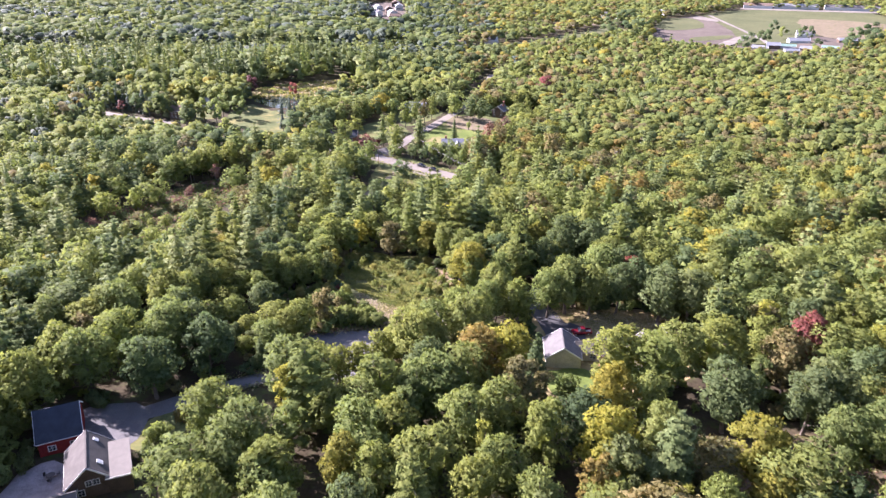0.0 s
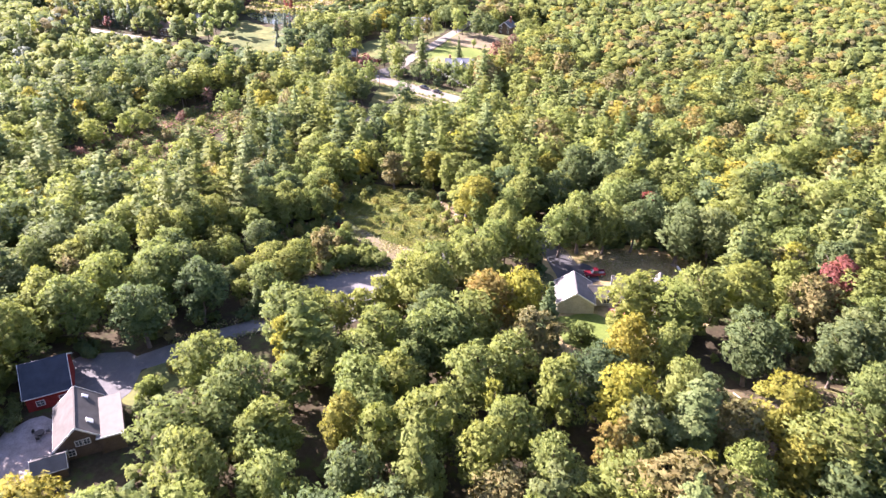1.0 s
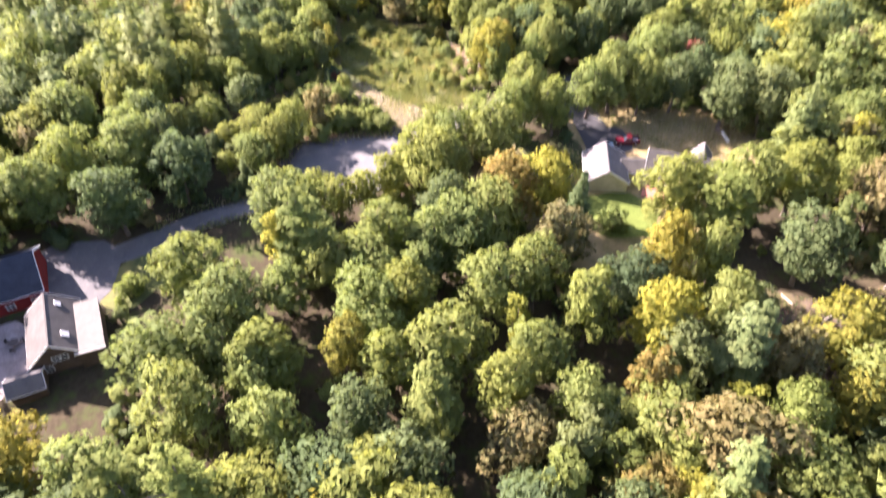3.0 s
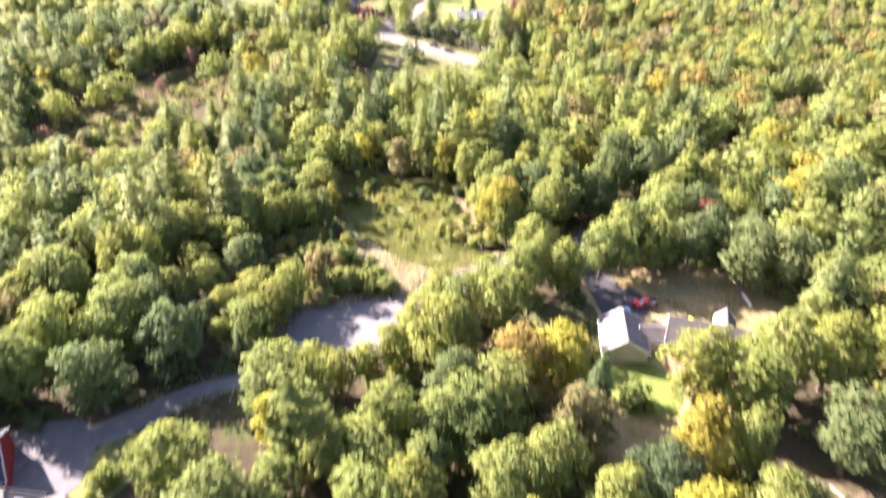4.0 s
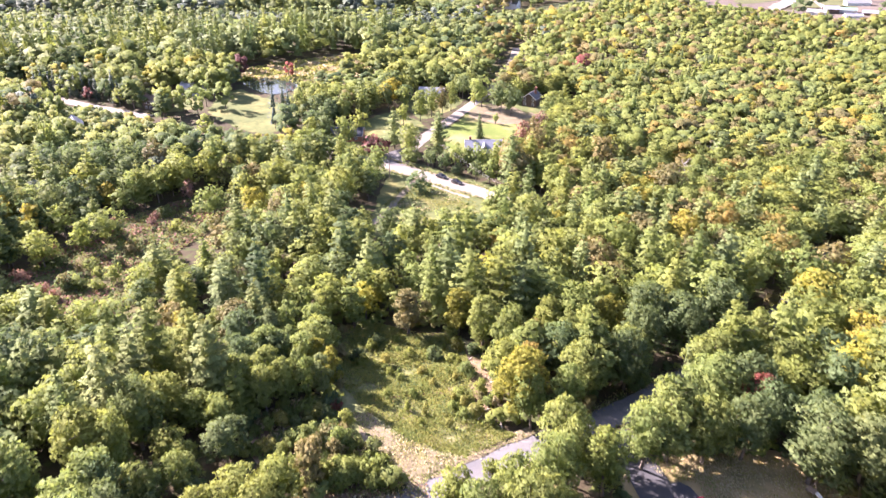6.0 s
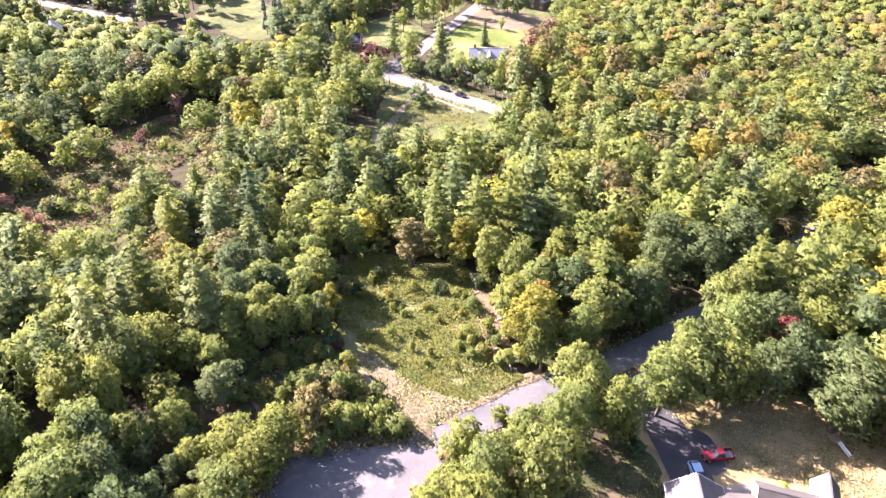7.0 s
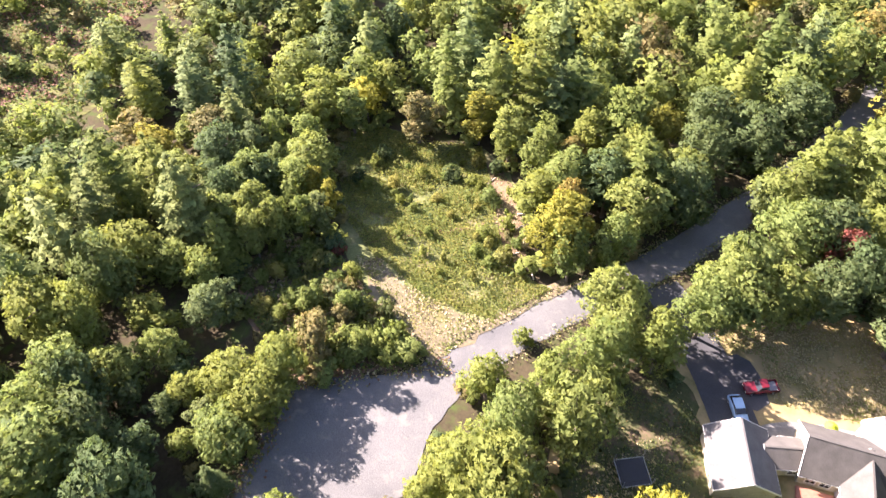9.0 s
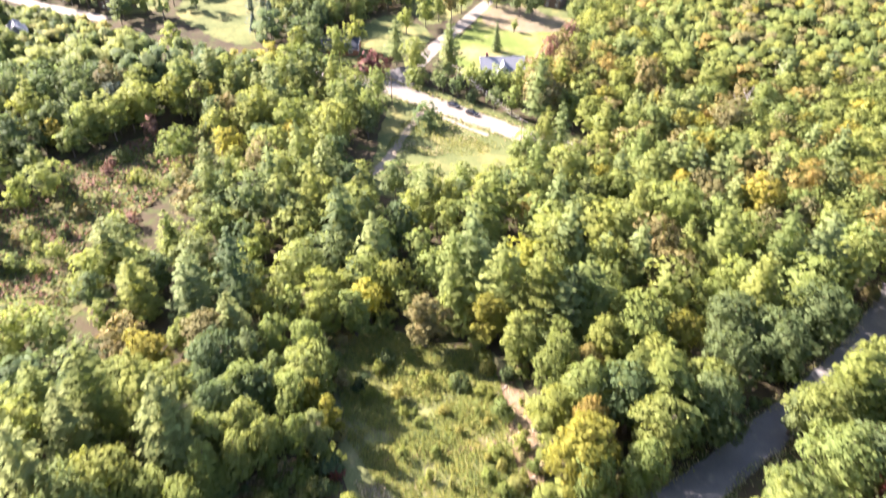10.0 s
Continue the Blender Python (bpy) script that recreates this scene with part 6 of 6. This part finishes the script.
for n, (x, y, rot, w, l) in enumerate([(470, 1112, 70, 14, 40), (520, 1098, 72, 16, 60), (590, 1075, 72, 16, 70), (262, 992, 40, 9, 14), (300, 1010, 30, 9, 14), (215, 985, 30, 9, 12), (232, 975, 0, 8, 12), (395, 1085, 60, 12, 22), (50, 741, 60, 8, 12), (18, 712, 50, 8, 10)]):
    gable("far_building", "small pale far-off building near the highway", x, y, rot, w, l, 4.5, 7.5, WHITE_SIDING, (SHINGLE_BROWN, ROOF_METAL, SHINGLE_PALE)[n % 3], TRIM, [("S", u, 1.5, 1.4, 1.4, "window") for u in (-2, 2)], 0.4, category="building")


# ---------------------------------------------------------------- vehicles
def wheel(root, x, y, r, w):
    bm = bmesh.new()
    bmesh.ops.create_cone(bm, cap_ends=True, segments=16, radius1=r, radius2=r, depth=w, matrix=pose(0, 0, 0, 0, 90, 0))
    bmesh.ops.bevel(bm, geom=[e for e in bm.edges if e.calc_face_angle(0) > 1.0], offset=0.04, segments=1, affect="EDGES")
    t = part("wheel", bm, BLACK, root)
    t.location = (x, y, r)
    bm = bmesh.new()
    bmesh.ops.create_cone(bm, cap_ends=True, segments=12, radius1=r * 0.55, radius2=r * 0.5, depth=w + 0.02, matrix=pose(0, 0, 0, 0, 90, 0))
    part("rim", bm, STEEL, t)


def loft(bm, sections):
    """Skin between closed rings of equal length."""
    rings = [[bm.verts.new(q) for q in s] for s in sections]
    n = len(rings[0])
    for a, b in zip(rings, rings[1:]):
        for k in range(n):
            bm.faces.new((a[k], a[(k + 1) % n], b[(k + 1) % n], b[k]))
    bm.faces.new(rings[0][::-1])
    bm.faces.new(rings[-1])
    bmesh.ops.recalc_face_normals(bm, faces=bm.faces)


def hoop(hw, y, z0, z1, tuck=0.12):
    return [(-hw, y, z0 + 0.08), (-hw + 0.08, y, z0), (hw - 0.08, y, z0), (hw, y, z0 + 0.08), (hw, y, z1 - tuck), (hw - tuck, y, z1), (-hw + tuck, y, z1), (-hw, y, z1 - tuck)]


def car(label, x, y, rot, colour, truck=False, long=4.6, lift=0.12):
    """A vehicle that faces its own -y."""
    root = frame_at(x, y, rot, lift)
    root.name = "pickup_truck" if truck else "car"
    paint = plain("car_paint", colour, 0.25, 0.0, 0.04)
    hl, hw = long / 2, 0.93
    bm = bmesh.new()
    if truck:
        loft(bm, [hoop(hw * 0.88, -hl, 0.45, 0.98), hoop(hw, -hl + 0.3, 0.36, 1.08), hoop(hw, -0.9, 0.36, 1.16), hoop(hw, 0.85, 0.36, 1.14)])
    else:
        loft(bm, [hoop(hw * 0.82, -hl, 0.42, 0.72), hoop(hw * 0.98, -hl + 0.35, 0.28, 0.84), hoop(hw, -0.7, 0.26, 0.96), hoop(hw, 1.2, 0.26, 1.0), hoop(hw * 0.96, hl - 0.15, 0.32, 0.98), hoop(hw * 0.86, hl, 0.45, 0.86)])
    part("body", bm, paint, root, smooth=False)
    y0, y1, y2, y3, top = (-1.0, -0.35, 0.65, 0.85, 1.85) if truck else (-0.95, -0.2, 1.35, 1.95, 1.48)
    bm = bmesh.new()
    loft(bm, [hoop(hw * 0.92, y0, 1.0, 1.05, 0.02), hoop(hw * 0.80, y1, 1.0, top - 0.03, 0.1), hoop(hw * 0.80, y2, 1.0, top - 0.03, 0.1), hoop(hw * 0.9, y3, 1.0, 1.06, 0.02)])
    part("glasshouse", bm, GLASS, root)
    bm = bmesh.new()
    loft(bm, [hoop(hw * 0.74, y1 - 0.05, top - 0.06, top, 0.03), hoop(hw * 0.76, (y1 + y2) / 2, top - 0.06, top + 0.04, 0.03), hoop(hw * 0.74, y2 + 0.05, top - 0.06, top, 0.03)])
    part("roof", bm, paint, root)
    if truck:
        bm = bmesh.new()
        box(bm, -hw, -hw + 0.09, 0.88, hl, 0.45, 1.12, 0.02)
        box(bm, hw - 0.09, hw, 0.88, hl, 0.45, 1.12, 0.02)
        box(bm, -hw + 0.09, hw - 0.09, hl - 0.09, hl, 0.5, 1.1, 0.02)
        part("bed_side", bm, paint, root)
        bm = bmesh.new()
        box(bm, -hw + 0.09, hw - 0.09, 0.88, hl - 0.09, 0.5, 0.62)
        part("bed_floor", bm, plain("bed_liner", (0.30, 0.29, 0.29), 0.8), root)
    for s in (-1, 1):
        bm = bmesh.new()
        box(bm, s * 0.6 - 0.18, s * 0.6 + 0.18, -hl - 0.015, -hl + 0.06, 0.62, 0.76, 0.01)
        part("headlight", bm, WHITE_PAINT, root)
        bm = bmesh.new()
        box(bm, s * 0.66 - 0.14, s * 0.66 + 0.14, hl - 0.05, hl + 0.012, 0.70, 0.86, 0.01)
        part("tail_light", bm, plain("lamp_red", (0.35, 0.02, 0.02), 0.3), root)
        for yy in (-hl + 0.85, hl - 0.9):
            wheel(root, s * (hw - 0.10), yy, 0.38 if truck else 0.33, 0.24)
    return tagged(root, label, "truck" if truck else "car")


car("red pickup truck with an open bed parked on the drive", 34.3, 152.2, -85, (0.115, 0.010, 0.018), True, 4.9, 0.24)
car("light blue car parked before the garage", 30.1, 148.6, 4, (0.30, 0.45, 0.62), False, 4.5, 0.24)
car("dark car on the sun-bleached main road", -10.0, 330.6, 52, (0.03, 0.035, 0.045), False, 4.7, 0.2)
car("black car on the sun-bleached main road", -4.0, 324.6, 52, (0.02, 0.02, 0.022), False, 4.7, 0.2)

# ---------------------------------------------------------------- yard things
root = frame_at(13.6, 139.2, 8, 0.1)
root.name = "trampoline"
bm = bmesh.new()
for a, b in (((-2.0, -1.9, 0.85), (2.0, -1.9, 0.85)), ((2.0, -1.9, 0.85), (2.0, 1.9, 0.85)), ((2.0, 1.9, 0.85), (-2.0, 1.9, 0.85)), ((-2.0, 1.9, 0.85), (-2.0, -1.9, 0.85))):
    tube(bm, a, b, 0.05)
part("rim_frame", bm, STEEL, root)
bm = bmesh.new()
box(bm, -1.9, 1.9, -1.8, 1.8, 0.82, 0.86)
part("jumping_mat", bm, plain("black_mat", (0.025, 0.026, 0.032), 0.7), root)
for sx in (-2.0, 2.0):
    for sy in (-1.9, 1.9):
        bm = bmesh.new()
        tube(bm, (sx, sy, -0.1), (sx, sy, 2.6), 0.045)
        part("pole", bm, STEEL, root)
for k, (a, b) in enumerate((((-2, -1.9), (2, -1.9)), ((2, -1.9), (2, 1.9)), ((2, 1.9), (-2, 1.9)), ((-2, 1.9), (-2, -1.9)))):
    bm = bmesh.new()
    tube(bm, (*a, 2.5), (*b, 2.5), 0.02)
    tube(bm, (*a, 1.7), (*b, 1.7), 0.015)
    part("net_rail", bm, BLACK, root)
tagged(root, "black trampoline with upright steel poles on shaded grass", "trampoline")

root = frame_at(41.4, 145.3, 0, 0.2)
root.name = "patio_umbrella"
bm = bmesh.new()
tube(bm, (0, 0, 0), (0, 0, 2.3), 0.03)
part("pole", bm, STEEL, root)
bm = bmesh.new()
bmesh.ops.create_cone(bm, cap_ends=False, segments=10, radius1=0.95, radius2=0.04, depth=0.55, matrix=pose(0, 0, 2.25))
part("canopy", bm, plain("lime_canvas", (0.55, 0.62, 0.03), 0.8), root)
bm = bmesh.new()
bmesh.ops.create_cone(bm, cap_ends=True, segments=14, radius1=0.35, radius2=0.3, depth=0.12, matrix=pose(0, 0, 0.06))
part("foot", bm, BLACK, root)
tagged(root, "lime-yellow patio umbrella behind the house", "umbrella")

root = frame_at(55.6, 156.5, 35, 0.1)
root.name = "swing_set"
bm = bmesh.new()
tube(bm, (-1.6, 0, 2.5), (2.2, 0, 2.5), 0.09)
part("beam", bm, TIMBER, root)
for sx in (-1.6, 2.2):
    for sy in (-1.1, 1.1):
        bm = bmesh.new()
        tube(bm, (sx, sy, -0.1), (sx, 0, 2.55), 0.07)
        part("post", bm, TIMBER, root)
bm = bmesh.new()
box(bm, -2.9, -1.6, -0.75, 0.75, 1.3, 1.42, 0.02)
part("platform", bm, TIMBER, root)
bm = bmesh.new()
box(bm, -0.3, 0.3, -2.6, 0, 0, 0.06, 0.02)
for s in (-1, 1):
    box(bm, s * 0.3 - 0.03, s * 0.3 + 0.03, -2.6, 0, 0, 0.2, 0.01)
sl = part("slide", bm, WHITE_PAINT, root, "bright white slide")
sl.matrix_basis = pose(-2.2, -0.75, 1.35, 28, 0, 0)
tagged(root, "brown timber swing set with a white slide at the lawn's edge", "swing set")

root = frame_at(64.0, 91.5, 35, 0.1)
root.name = "timber_stack"
for k in range(3):
    bm = bmesh.new()
    for q in range(5 - k):
        tube(bm, (-0.8 + q * 0.42 + k * 0.21, -2.6, 0.22 + k * 0.36), (-0.8 + q * 0.42 + k * 0.21, 2.6, 0.22 + k * 0.36), 0.2, 0.19, 8)
    part("log_layer", bm, TIMBER, root)
for s in (-1, 1):
    bm = bmesh.new()
    box(bm, 0, 1.25, -2.8, 2.8, 0, 0.03)
    t = part("tarpaulin", bm, plain("pale_tarpaulin", (0.55, 0.49, 0.44), 0.6), root, "pale tarpaulin sheet")
    t.matrix_basis = Matrix.Translation((0, 0, 1.32)) @ pose(0, 0, 0, 0, 0, 0 if s > 0 else 180) @ pose(0, 0, 0, 0, 28, 0)
tagged(root, "stack of sawn logs under pale tarpaulin on bare earth", "timber stack")

logs = np.random.default_rng(9)
for x, y, rot, l, r in ((-0.6, 177.0, 60, 2.2, 0.16), (0.8, 179.4, 20, 1.6, 0.14), (3.2, 174.6, 100, 2.6, 0.15), (1.8, 186.0, 40, 1.8, 0.2), (-1.5, 193.0, 75, 2.4, 0.15), (2.6, 190.0, 10, 1.4, 0.22), (-2.5, 200.0, 50, 2.8, 0.13), (57.0, 104.0, 30, 3.0, 0.15), (52.0, 108.0, 120, 2.4, 0.13)):
    bm = bmesh.new()
    tube(bm, (-l / 2, 0, r * 0.8), (l / 2, 0, r * 0.9), r, r * 0.85, 9)
    tube(bm, (l * 0.1, 0, r), (l * 0.25, 0.5, r * 2.2), r * 0.3, r * 0.15, 5)
    ob = part("log", bm, plain("bleached_wood", (0.46, 0.40, 0.33), 0.9, vary=0.25, scale=6), None)
    ob.matrix_basis = pose(x, y, float(land(x, y)) + 0.12, 0, 0, rot)
    tagged(ob, "bleached fallen log lying on the bare earth", "log", "fallen logs")

# utility poles and wires by the main road
WIRE_GREY = plain("weathered_aluminium", (0.30, 0.30, 0.30), 0.7)
tops = []
for x, y in ((-30.5, 331), (-9.0, 340), (9.5, 299.5)):
    root = frame_at(x, y, -35)
    root.name = "utility_pole"
    bm = bmesh.new()
    tube(bm, (0, 0, -0.5), (0, 0, 10.5), 0.16, 0.11, 8)
    part("pole", bm, TIMBER, root)
    bm = bmesh.new()
    box(bm, -1.8, 1.8, -0.06, 0.06, 9.7, 9.85, 0.01)
    part("crossarm", bm, TIMBER, root)
    for u in (-1.7, -0.6, 0.6, 1.7):
        bm = bmesh.new()
        tube(bm, (u, 0, 9.85), (u, 0, 10.0), 0.04, 0.03)
        part("insulator", bm, WHITE_PAINT, root)
    tagged(root, "weathered wooden utility pole with a crossarm", "pole", "roadside poles")
    c, s = math.cos(radians(-35)), math.sin(radians(-35))
    tops.append([Vector((x + u * c, y + u * s, float(land(x, y)) + 10.0)) for u in (-1.7, -0.6, 0.6, 1.7)])
for a, b in ((1, 2),):
    for p, q in zip(tops[a], tops[b]):
        cu = bpy.data.curves.new("wire", "CURVE")
        cu.dimensions, cu.bevel_depth, cu.bevel_resolution = "3D", 0.011, 1
        sp = cu.splines.new("POLY")
        sp.points.add(14)
        for k in range(15):
            t = k / 14
            w = p.lerp(q, t) - Vector((0, 0, 4 * 0.9 * t * (1 - t)))
            sp.points[k].co = (*w, 1)
        cu.materials.append(WIRE_GREY)
        tagged(new("wire", cu), "sagging overhead power wire between poles", "wire", "power wires")

# bare dead trees standing in the canopy
def dead_tree(x, y, h, seed):
    rng = np.random.default_rng(seed)
    root = new("dead_tree")
    root.location = (x, y, float(land(x, y)))
    bm = bmesh.new()
    tube(bm, (0, 0, -0.4), (0.3, 0.1, h * 0.9), 0.26, 0.06, 7)
    part("trunk", bm, DEAD_WOOD, root)
    for k in range(9):
        a, z = 2.4 * k, h * (0.42 + 0.055 * k)
        reach = (0.34 - 0.022 * k) * h
        e = Vector((math.cos(a) * reach, math.sin(a) * reach, z + reach * 0.75))
        s0 = Vector((0.3 * z / h, 0.1 * z / h, z))
        bm = bmesh.new()
        tube(bm, s0, e, 0.10, 0.03, 5)
        for q in range(4):
            m = s0.lerp(e, 0.35 + 0.18 * q)
            tube(bm, m, m + Vector(rng.normal(0, 1, 3)).normalized() * reach * 0.35 + Vector((0, 0, 0.4)), 0.045, 0.015, 4)
        part("bough", bm, DEAD_WOOD, root)
    tagged(root, "bare grey dead tree among the green crowns", "tree", "dead trees")


DEAD_WOOD = plain("bleached_bark", (0.36, 0.33, 0.31), 0.9, vary=0.25, scale=5)
for x, y, h, sd in ((80.0, 316.0, 13.0, 1), (99.0, 338.0, 12.5, 2), (-62.0, 262.0, 12.0, 3)):
    dead_tree(x, y, h, sd)
